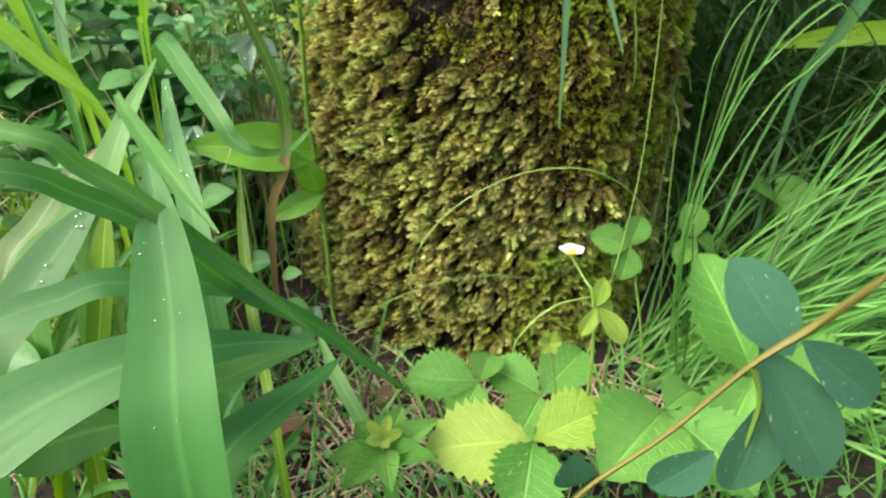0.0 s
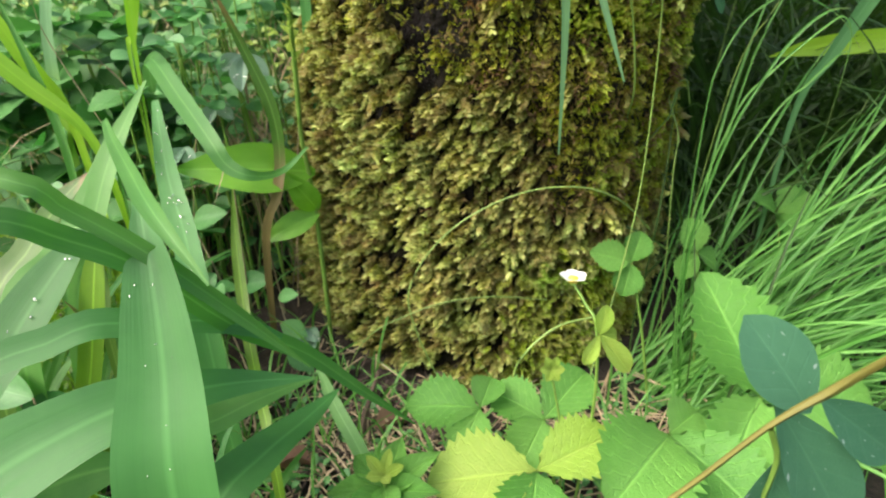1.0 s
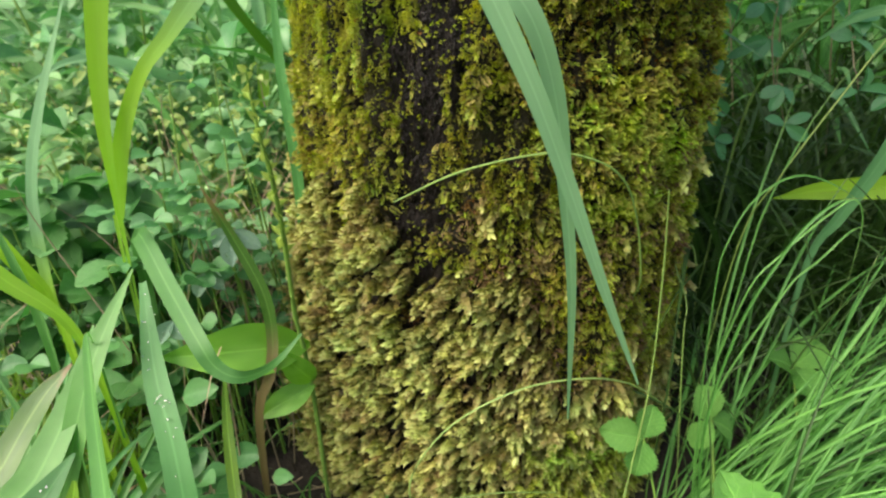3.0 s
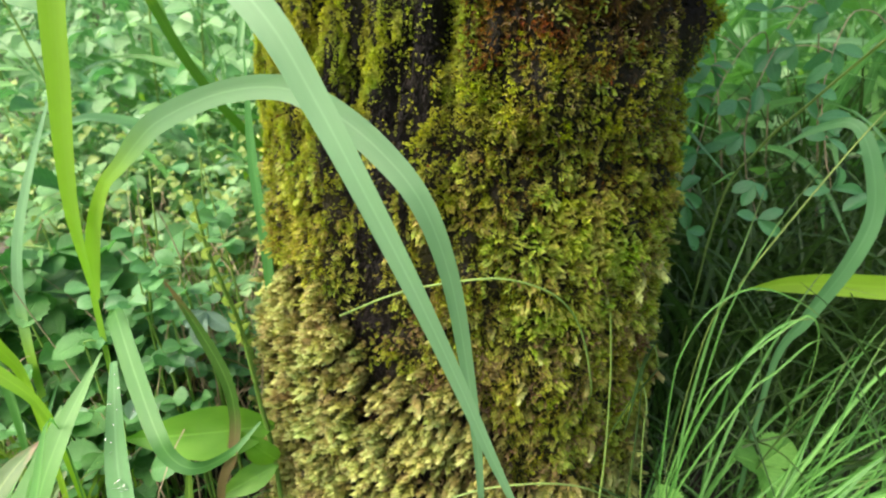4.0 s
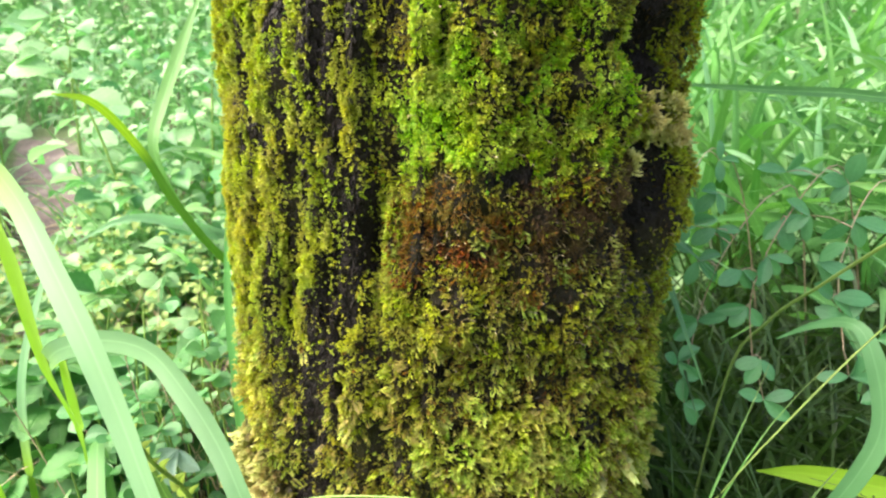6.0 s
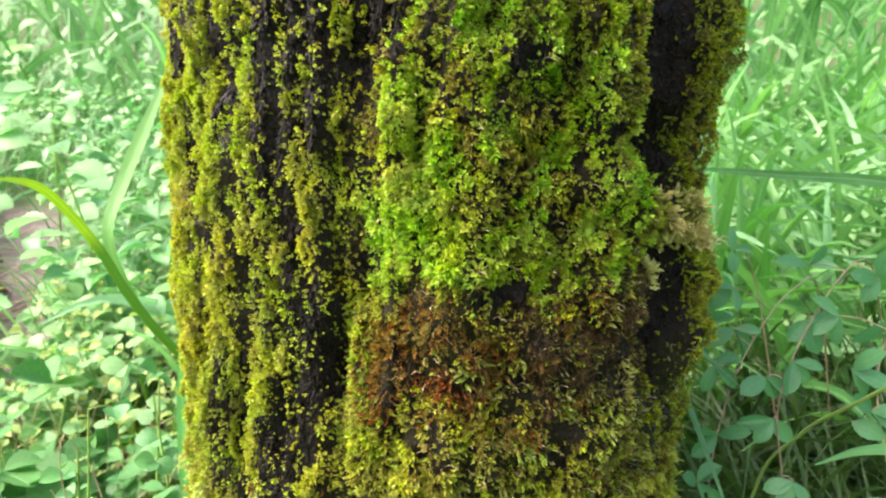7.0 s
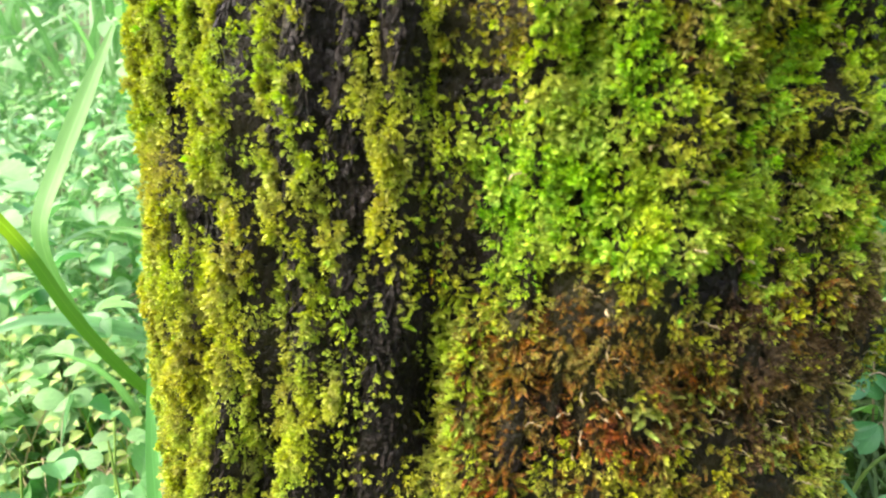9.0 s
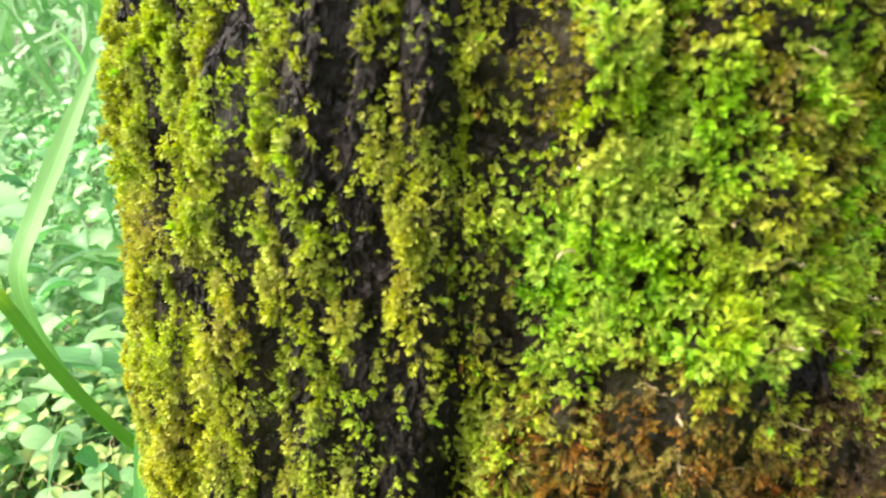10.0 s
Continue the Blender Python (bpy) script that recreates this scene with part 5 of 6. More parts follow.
bloom = thing("strawberry_flower", "small white strawberry flower with a yellow centre on a thin stalk", "flower")
stem(bloom, [(0.10, 0.36, -0.02), (0.097, 0.325, 0.12), (0.091, 0.317, 0.187), (0.086, 0.326, 0.198), (0.079, 0.335, 0.209)], [0.0012, 0.0011, 0.001, 0.0008, 0.0008], M_STEM, "stalk")
_c = Vector((0.079, 0.335, 0.211))
for k in range(5):
    f = 2 * math.pi * k / 5 + 0.3
    part("petal", L_PETAL, bloom, m=basis(_c, _c + Vector((math.cos(f) * 0.0085, math.sin(f) * 0.0085, 0.0025)), (0, 0, 1), 0.0085))
_v, _q, _u = tube([_c - Vector((0, 0, 0.001)), _c + Vector((0, 0, 0.0012)), _c + Vector((0, 0, 0.0028))], [0.003, 0.0034, 0.0008], 7, 10)
part("centre", mesh_data("centre", _v, _q, _u, M_ANTHER), bloom, "yellow flower centre")
for _tip, _w in (((0.083, 0.308, 0.168), 0.009), ((0.111, 0.307, 0.163), 0.013), ((0.096, 0.318, 0.203), 0.011), ((0.104, 0.318, 0.183), 0.009)):
    part("leaf", L_LIMELET, bloom, m=basis((0.092, 0.313, 0.186), _tip, (0, -0.8, 0.6), _w))
bud = thing("strawberry_bud", "faded pale strawberry flower among the leaves", "flower")
stem(bud, [(0.09, 0.36, -0.01), (0.082, 0.34, 0.08), (0.07, 0.335, 0.145)], [0.001, 0.001, 0.0008], M_STEM, "stalk")
for k in range(6):
    f = 2 * math.pi * k / 6
    part("petal", L_LIMELET, bud, m=basis((0.07, 0.335, 0.145), (0.07 + math.cos(f) * 0.008, 0.335 + math.sin(f) * 0.004 - 0.003, 0.148 + math.sin(f) * 0.008), (0, -0.8, 0.5), 0.006))

# ---- orchid-like plant with a flower spike ----
spike = thing("flower_spike", "young plant with broad pale green leaves and a slender budded spike", "plant")
stem(spike, [(-0.115, 0.545, 0.0), (-0.116, 0.542, 0.17), (-0.12, 0.535, 0.247), (-0.114, 0.512, 0.296), (-0.106, 0.48, 0.35), (-0.099, 0.447, 0.391), (-0.098, 0.43, 0.423), (-0.097, 0.42, 0.455)], [0.0022, 0.0022, 0.002, 0.0019, 0.0017, 0.0015, 0.0012, 0.0006], M_STEM, "stalk", 40)
part("leaf", L_BROAD, spike, "broad smooth pale green leaf", basis((-0.112, 0.542, 0.216), (-0.216, 0.487, 0.24), (0.1, -0.85, 0.45), 0.044))
part("leaf", L_BROAD, spike, m=basis((-0.113, 0.54, 0.176), (-0.163, 0.514, 0.16), (0.1, -0.75, 0.6), 0.024))
part("leaf", L_BROAD, spike, m=basis((-0.113, 0.541, 0.178), (-0.134, 0.518, 0.222), (0.1, -0.8, 0.3), 0.024))
L_BUD = mesh_data("bud", *leaf_shape("oval", 7, 5, 0.6, 0.2), M_BUD)
_sp = spline([(-0.111, 0.50, 0.318), (-0.106, 0.48, 0.35), (-0.099, 0.447, 0.391), (-0.098, 0.43, 0.423), (-0.097, 0.42, 0.455)], 26)
for k, p in enumerate(_sp):
    f = k * 2.4
    s = 0.011 - 0.00022 * k
    part("bud", L_BUD, spike, m=basis(p, p + np.array([math.cos(f) * s * 0.75, math.sin(f) * s * 0.75, s * 0.75]), (0, -0.8, 0.4), 0.0042))

# ---- small herbs in front ----
L_POINT = mesh_data("leaf", *leaf_shape("lance", 12, 5, 0.2, 0.2), M_STRAW)
whorl = thing("whorled_herb", "small pale green herb with pointed leaves in a whorl", "herb")
stem(whorl, [(-0.03, 0.285, -0.03), (-0.034, 0.282, 0.06), (-0.036, 0.28, 0.112)], [0.0013, 0.0012, 0.001], M_STEM, "stem")
for k in range(7):
    f = k * 0.9 + 0.4
    part("leaf", L_POINT, whorl, m=basis((-0.036, 0.28, 0.10 + 0.002 * (k % 3)), (-0.036 + 0.036 * math.cos(f), 0.28 + 0.03 * math.sin(f), 0.108 + 0.012 * math.sin(f + 1)), (0, -0.5, 0.9), 0.017))
for k in range(5):
    f = k * 1.26
    part("bract", L_LIMELET, whorl, m=basis((-0.036, 0.28, 0.112), (-0.036 + 0.012 * math.cos(f), 0.28 + 0.008 * math.sin(f), 0.12 + 0.006 * math.sin(f)), (0, -0.6, 0.8), 0.007))


def oval_herb(foot, leaves):
    t = thing("oval_leaved_herb", "low herb with smooth oval bluish-green leaves", "herb", "oval-leaved herbs")
    g = Vector((foot[0], foot[1], float(ground_z(*foot)) - 0.01))
    for base, tip, w in leaves:
        stem(t, [g, (g + Vector(base)) / 2 + Vector((0, 0, 0.008)), base], [0.001, 0.0009, 0.0007], M_TWIG_PINK, "petiole", 7, sides=5)
        part("leaf", L_OVAL, t, m=basis(base, tip, (0.05, -0.7, 0.7), w))
    return t


oval_herb((-0.19, 0.53), [((-0.235, 0.545, 0.165), (-0.198, 0.533, 0.182), 0.025), ((-0.20, 0.54, 0.10), (-0.165, 0.525, 0.115), 0.024), ((-0.215, 0.53, 0.12), (-0.24, 0.51, 0.10), 0.026), ((-0.19, 0.545, 0.205), (-0.215, 0.535, 0.225), 0.02)])
oval_herb((-0.22, 0.41), [((-0.235, 0.40, 0.155), (-0.195, 0.385, 0.172), 0.024), ((-0.225, 0.41, 0.10), (-0.175, 0.395, 0.088), 0.036), ((-0.21, 0.42, 0.12), (-0.17, 0.43, 0.13), 0.024)])
oval_herb((-0.29, 0.36), [((-0.305, 0.365, 0.10), (-0.264, 0.37, 0.082), 0.03), ((-0.30, 0.37, 0.062), (-0.262, 0.365, 0.05), 0.03), ((-0.29, 0.36, 0.11), (-0.33, 0.37, 0.115), 0.026), ((-0.29, 0.37, 0.075), (-0.325, 0.355, 0.06), 0.026)])
oval_herb((-0.14, 0.50), [((-0.15, 0.495, 0.085), (-0.125, 0.488, 0.075), 0.018), ((-0.145, 0.49, 0.06), (-0.12, 0.475, 0.045), 0.02), ((-0.15, 0.50, 0.11), (-0.13, 0.49, 0.118), 0.014)])

_s = np.linspace(0, math.pi, 7)
_f = np.linspace(0, 2 * math.pi, 9)
_d = np.stack([np.sin(_s)[:, None] * np.cos(_f)[None], np.sin(_s)[:, None] * np.sin(_f)[None], np.tile(np.cos(_s)[:, None], (1, 9)) * 0.8], 2)
DROP = mesh_data("water_drop", _d.reshape(-1, 3), grid_quads(7, 9), np.zeros((63, 2)), M_WATER)
wet = thing("wet_leaves", "three dewy silvery-green leaflets hanging beside the trunk", "herb")
stem(wet, [(-0.19, 0.60, 0.05), (-0.18, 0.59, 0.25), (-0.172, 0.572, 0.315)], [0.0012, 0.001, 0.0007], M_TWIG_PINK, "stem")
for _t, _w in (((-0.174, 0.556, 0.286), 0.016), ((-0.192, 0.568, 0.302), 0.015), ((-0.15, 0.566, 0.298), 0.014)):
    part("leaflet", L_WET, wet, m=basis((-0.171, 0.571, 0.314), _t, (0, -0.85, 0.5), _w))

for _b, _ts in (((-0.205, 0.585, 0.27), ((-0.215, 0.57, 0.252), (-0.19, 0.572, 0.258))), ((-0.235, 0.56, 0.235), ((-0.245, 0.545, 0.22), (-0.222, 0.548, 0.222))), ((-0.125, 0.50, 0.075), ((-0.135, 0.488, 0.068), (-0.115, 0.487, 0.07), (-0.122, 0.485, 0.058)))):
    _w = thing("dewy_leaf", "small silvery leaflets wet with dew", "herb", "dewy leaflets")
    _f = float(ground_z(_b[0], _b[1])) - 0.01
    stem(_w, [(_b[0] - 0.01, _b[1] + 0.02, _f), (_b[0] - 0.004, _b[1] + 0.012, (_f + _b[2]) / 2), _b], [0.001, 0.0008, 0.0005], M_STEM, "stem")
    for _t in _ts:
        part("leaflet", L_WET, _w, m=basis(_b, _t, (0, -0.85, 0.5), 0.014))
        for k in range(3):
            part("water_drop", DROP, _w, m=Matrix.Translation(Vector(_b).lerp(Vector(_t), 0.35 + 0.25 * k) + Vector((0.002 * (k - 1), -0.001, 0.001))) @ Matrix.Scale(0.0011 + 0.0004 * (k % 2), 4))

# ---- dark leaf spray close by ----
spray = thing("leaf_spray", "dark bluish-green spotted leaves on an orange-brown stem", "plant")
stem(spray, [(0.03, 0.2, -0.05), (0.036, 0.18, 0.12), (0.046, 0.165, 0.185), (0.074, 0.155, 0.23), (0.092, 0.148, 0.263), (0.105, 0.143, 0.281), (0.111, 0.13, 0.307), (0.125, 0.12, 0.35)], [0.0009, 0.0009, 0.0009, 0.0009, 0.0009, 0.0014, 0.0008, 0.0006], M_STEM_RED, "stem", 40)
for _b, _t, _w in (((0.1075, 0.154, 0.262), (0.0846, 0.158, 0.293), 0.0205), ((0.1085, 0.153, 0.268), (0.140, 0.154, 0.2435), 0.0165), ((0.098, 0.156, 0.264), (0.1335, 0.154, 0.2105), 0.0235), ((0.106, 0.158, 0.242), (0.1035, 0.158, 0.1995), 0.0225), ((0.094, 0.16, 0.218), (0.076, 0.163, 0.196), 0.019), ((0.046, 0.164, 0.212), (0.05, 0.168, 0.192), 0.016)):
    part("leaf", L_DARK, spray, m=basis(_b, _t, (0.05, -0.93, 0.3), _w))
stem(spray, [(0.092, 0.147, 0.263), (0.1, 0.152, 0.245), (0.104, 0.16, 0.216)], [0.001, 0.0009, 0.0007], M_STEM, "twig")


# ---- herbs with small rounded leaflets ----
def herb(at, height, spread, leaves, size, seed, label, group, twig, bend=(0, 0), mesh=None):
    """Branching stems that carry leaflets in threes."""
    r = np.random.default_rng(seed)
    x, y = at
    z = float(ground_z(x, y)) - 0.01
    t = thing("leafy_herb", label, "herb", group)
    stems = []
    for b in range(max(2, leaves // 5)):
        f = r.uniform(0, 6.283)
        top = np.array([x + bend[0] + math.cos(f) * spread * r.uniform(0.3, 1), y + bend[1] + math.sin(f) * spread * r.uniform(0.3, 1), z + height * r.uniform(0.7, 1.05)])
        pts = [np.array([x, y, z]), np.array([x, y, z]) * 0.55 + top * 0.45 + [0, 0, height * 0.12], top]
        stems.append(spline(pts, 12))
        v = tube(pts, [0.0016, 0.0013, 0.0008], 9, 5)
        part("stem", mesh_data("stem", *v, twig), t)
    for k in range(leaves):
        c = stems[k % len(stems)]
        s = r.integers(4, 12)
        d = unit(np.array([r.normal(), r.normal() - 0.5, r.uniform(-0.1, 0.7)]))
        hub = c[s] + d * size * r.uniform(0.5, 1.4)
        part("petiole", mesh_data("petiole", *tube([c[s], (c[s] + hub) / 2 + [0, 0, 0.002], hub], [0.0006, 0.0005, 0.0004], 4, 4), twig), t)
        q = unit(np.cross(d, [0, 0, 1]) + r.normal(0, 0.2, 3))
        for j in (-1, 0, 1):
            w = size * r.uniform(0.75, 1.2)
            e = unit(d * (1.0 if j == 0 else 0.35) + q * j + [0, 0, r.uniform(-0.25, 0.15)])
            part("leaflet", (mesh or L_ROUND)[int(r.integers(0, 3))], t, m=basis(hub, hub + e * w, unit(np.array([r.normal(0, 0.3), -0.4 + r.normal(0, 0.3), 0.9])), w * r.uniform(0.75, 1.0)))
    return t


_r = np.random.default_rng(21)
for k in range(80):
    for _try in range(60):
        _x, _y = _r.uniform(-0.95, -0.1), _r.uniform(0.56, 1.25)
        if path_mask(_x, _y) < 0.25 and _y > 0.6 + max(0, _x + 0.26) * 0.9 and not (_x < -0.36 and _y < 0.86):
            break
    herb((_x, _y), _r.uniform(0.14, 0.27), 0.085, int(_r.integers(8, 12)), (0.0175 + 0.012 * max(0, min(1, (-0.25 - _x) * 3))) * _r.uniform(0.85, 1.2), 100 + k, "leafy green herb with small rounded leaflets in threes", "leafy herbs", M_STEM, mesh=L_WASHED if _y > 0.76 else L_ROUND)
for k, (_x, _y, _h) in enumerate(((-0.17, 0.605, 0.4), (-0.2, 0.59, 0.36), (-0.24, 0.61, 0.38), (-0.15, 0.64, 0.41), (-0.2, 0.64, 0.4), (-0.27, 0.64, 0.36))):
    herb((_x, _y), _h, 0.05, 11, 0.017, 140 + k, "tall herb with small bluish leaflets beside the trunk", "leafy herbs", M_STEM)
for k, (_x, _y, _h) in enumerate(((-0.36, 0.66, 0.2), (-0.42, 0.72, 0.22), (-0.31, 0.7, 0.22), (-0.45, 0.62, 0.17), (-0.4, 0.8, 0.24), (-0.52, 0.72, 0.2), (-0.28, 0.62, 0.17))):
    herb((_x, _y), _h, 0.06, 9, 0.031, 160 + k, "herb with broad crinkled dark green leaflets in threes", "broad-leaved herbs", M_STEM, mesh=L_CRINKLE)
for k, (_x, _y, _h) in enumerate(((-0.46, 0.7, 0.3), (-0.40, 0.68, 0.27), (-0.33, 0.66, 0.29), (-0.37, 0.74, 0.24), (-0.44, 0.76, 0.26), (-0.3, 0.74, 0.32))):
    herb((_x, _y), _h, 0.06, 6, 0.042, 170 + k, "herb with large lobed dark green leaflets in threes", "broad-leaved herbs", M_STEM, mesh=L_CRINKLE)
for k, (_x, _y, _h) in enumerate(((-0.39, 0.645, 0.29), (-0.34, 0.63, 0.27), (-0.43, 0.67, 0.31), (-0.29, 0.66, 0.28), (-0.47, 0.65, 0.26), (-0.36, 0.69, 0.32))):
    herb((_x, _y), _h, 0.05, 10, 0.036, 190 + k, "herb with lobed bluish-green leaflets in threes on thin stems", "broad-leaved herbs", M_STEM, mesh=L_CRINKLE)
for k in range(3):
    herb((_r.uniform(-0.32, -0.2), _r.uniform(0.5, 0.58)), _r.uniform(0.06, 0.11), 0.05, 5, _r.uniform(0.018, 0.024), 180 + k, "low herb with round bluish leaflets under the grass", "leafy herbs", M_TWIG_PINK)


def toothed_shrub(at, height, bend, pairs, size, seed):
    """An arching shoot with broad toothed leaves in loose pairs."""
    r = np.random.default_rng(seed)
    g = np.array([at[0], at[1], float(ground_z(*at)) - 0.01])
    top = g + np.array([bend[0], bend[1], height])
    pts = [g, g * 0.6 + top * 0.4 + [0, 0, height * 0.18], g * 0.25 + top * 0.75 + [0, 0, height * 0.14], top]
    t = thing("broad_leaved_shoot", "arching shoot with broad pale green toothed leaves beside the path", "shrub", "broad-leaved shoots")
    stem(t, pts, [0.0026, 0.0022, 0.0016, 0.001], M_STEM, "stem", 24)
    line = spline(pts, 40)
    for k in range(pairs):
        p = line[int(12 + 27 * k / max(1, pairs - 1))]
        for j in (-1, 1):
            d = unit(np.array([j * r.uniform(0.6, 1.1), r.normal(-0.3, 0.35), r.uniform(-0.35, 0.15)]))
            hub = p + d * size * 0.3
            w = size * r.uniform(0.7, 1.15) * (1 - 0.25 * k / pairs)
            stem(t, [p, (p + hub) / 2 + [0, 0, 0.004], hub], [0.0008, 0.0007, 0.0006], M_STEM, "petiole", 5, sides=4)
            part("leaf", L_TOOTHED[int(r.integers(0, 3))], t, m=basis(hub, hub + d * w, unit(np.array([r.normal(0, 0.3), -0.5 + r.normal(0, 0.3), 0.8])), w * r.uniform(0.62, 0.8)))


for k, (_x, _y, _h, _b, _n, _s) in enumerate(((-0.62, 1.18, 0.5, (-0.12, -0.06), 5, 0.075), (-0.85, 1.3, 0.52, (0.1, -0.1), 5, 0.08), (-0.55, 1.3, 0.42, (0.06, -0.05), 4, 0.06), (-1.0, 1.22, 0.45, (0.08, -0.05), 4, 0.07), (-0.72, 1.02, 0.3, (-0.08, 0.0), 4, 0.05), (-0.42, 1.22, 0.36, (0.05, -0.06), 4, 0.05), (-1.15, 1.4, 0.5, (0.12, -0.1), 5, 0.08))):
    toothed_shrub((_x, _y), _h, _b, _n, _s, 400 + k)

_r = np.random.default_rng(77)
tangle = thing("dry_twigs", "tangle of thin pale tan twigs among the herb leaves", "twig")
for k in range(11):
    _x, _y = _r.uniform(-0.27, -0.14), _r.uniform(0.575, 0.64)
    _z = float(ground_z(_x, _y))
    _t = np.array([_x + _r.choice([-1, 1]) * _r.uniform(0.05, 0.13), _y - 0.01 + _r.normal(0, 0.015), _r.uniform(0.3, 0.43)])
    stem(tangle, [(_x, _y, _z), (_x * 0.6 + _t[0] * 0.4 + _r.normal(0, 0.01), _y, _z * 0.5 + _t[2] * 0.5), (_x * 0.2 + _t[0] * 0.8, _y - 0.005, _t[2] - 0.03), _t + [_r.normal(0, 0.02), -0.005, 0.012]], [0.0008, 0.0006, 0.0005, 0.0003], M_TWIG_PINK, "twig", 14, sides=5)

# ---- hanging twigs of the bush beside the trunk ----
def bush_twig(pts, hubs, size, seed):
    r = np.random.default_rng(seed)
    t = thing("leafy_twig", "thin tan twig with bluish obovate leaflets in threes", "shrub", "bush twigs")
    stem(t, pts, [0.0012, 0.0009] + [0.0006] * (len(pts) - 2), M_TWIG_PINK, "twig", 24)
    line = spline(pts, 60)
    for hub in hubs:
        hub = np.array(hub)
        near = line[np.argmin(np.linalg.norm(line - hub, axis=1))]
        stem(t, [near, (near + hub) / 2 + [0, 0, 0.003], hub], [0.0006, 0.0005, 0.0004], M_TWIG_PINK, "petiole", 5, sides=4)
        f0 = r.uniform(0, 6.283)
        for k in range(3):
            f = f0 + (k - 1) * 1.25 + r.normal(0, 0.2)
            d = unit(np.array([math.cos(f), r.normal(-0.15, 0.2), math.sin(f) * 0.8 - 0.25]))
            w = size * r.uniform(0.85, 1.25)
            part("leaflet", L_BUSH[int(r.integers(0, 3))], t, m=basis(hub, hub + d * w, unit(np.array([r.normal(0, 0.35), -0.7, 0.6 + r.normal(0, 0.3)])), w * r.uniform(0.44, 0.6)))


bush_twig([(0.50, 0.95, 0.25), (0.42, 0.85, 0.50), (0.35, 0.74, 0.535), (0.30, 0.69, 0.49), (0.28, 0.675, 0.43), (0.272, 0.66, 0.375)], [(0.279, 0.672, 0.43), (0.264, 0.66, 0.395), (0.272, 0.655, 0.358), (0.278, 0.69, 0.48), (0.293, 0.70, 0.508), (0.295, 0.72, 0.538), (0.272, 0.71, 0.509)], 0.0215, 301)
bush_twig([(0.55, 0.9, 0.25), (0.45, 0.8, 0.5), (0.39, 0.72, 0.565), (0.345, 0.69, 0.52), (0.32, 0.67, 0.46), (0.325, 0.66, 0.40)], [(0.311, 0.675, 0.478), (0.317, 0.67, 0.447), (0.331, 0.68, 0.49), (0.345, 0.70, 0.518), (0.355, 0.73, 0.557), (0.394, 0.70, 0.552), (0.33, 0.655, 0.405), (0.335, 0.65, 0.37)], 0.0235, 302)
bush_twig([(0.45, 0.95, 0.22), (0.37, 0.88, 0.5), (0.31, 0.80, 0.57), (0.27, 0.74, 0.53), (0.255, 0.70, 0.47)], [(0.26, 0.71, 0.49), (0.275, 0.74, 0.53), (0.31, 0.78, 0.56), (0.29, 0.75, 0.50)], 0.019, 303)
bush_twig([(0.6, 0.85, 0.22), (0.50, 0.75, 0.50), (0.42, 0.70, 0.555), (0.385, 0.67, 0.49), (0.39, 0.65, 0.42)], [(0.364, 0.69, 0.525), (0.365, 0.665, 0.492), (0.379, 0.66, 0.463), (0.389, 0.655, 0.445), (0.398, 0.69, 0.523), (0.395, 0.645, 0.40)], 0.0245, 304)
bush_twig([(0.62, 0.85, 0.22), (0.55, 0.76, 0.48), (0.49, 0.69, 0.52), (0.45, 0.64, 0.47), (0.43, 0.63, 0.41)], [(0.435, 0.64, 0.44), (0.455, 0.65, 0.475), (0.48, 0.68, 0.51), (0.45, 0.66, 0.50), (0.425, 0.63, 0.40)], 0.0245, 305)

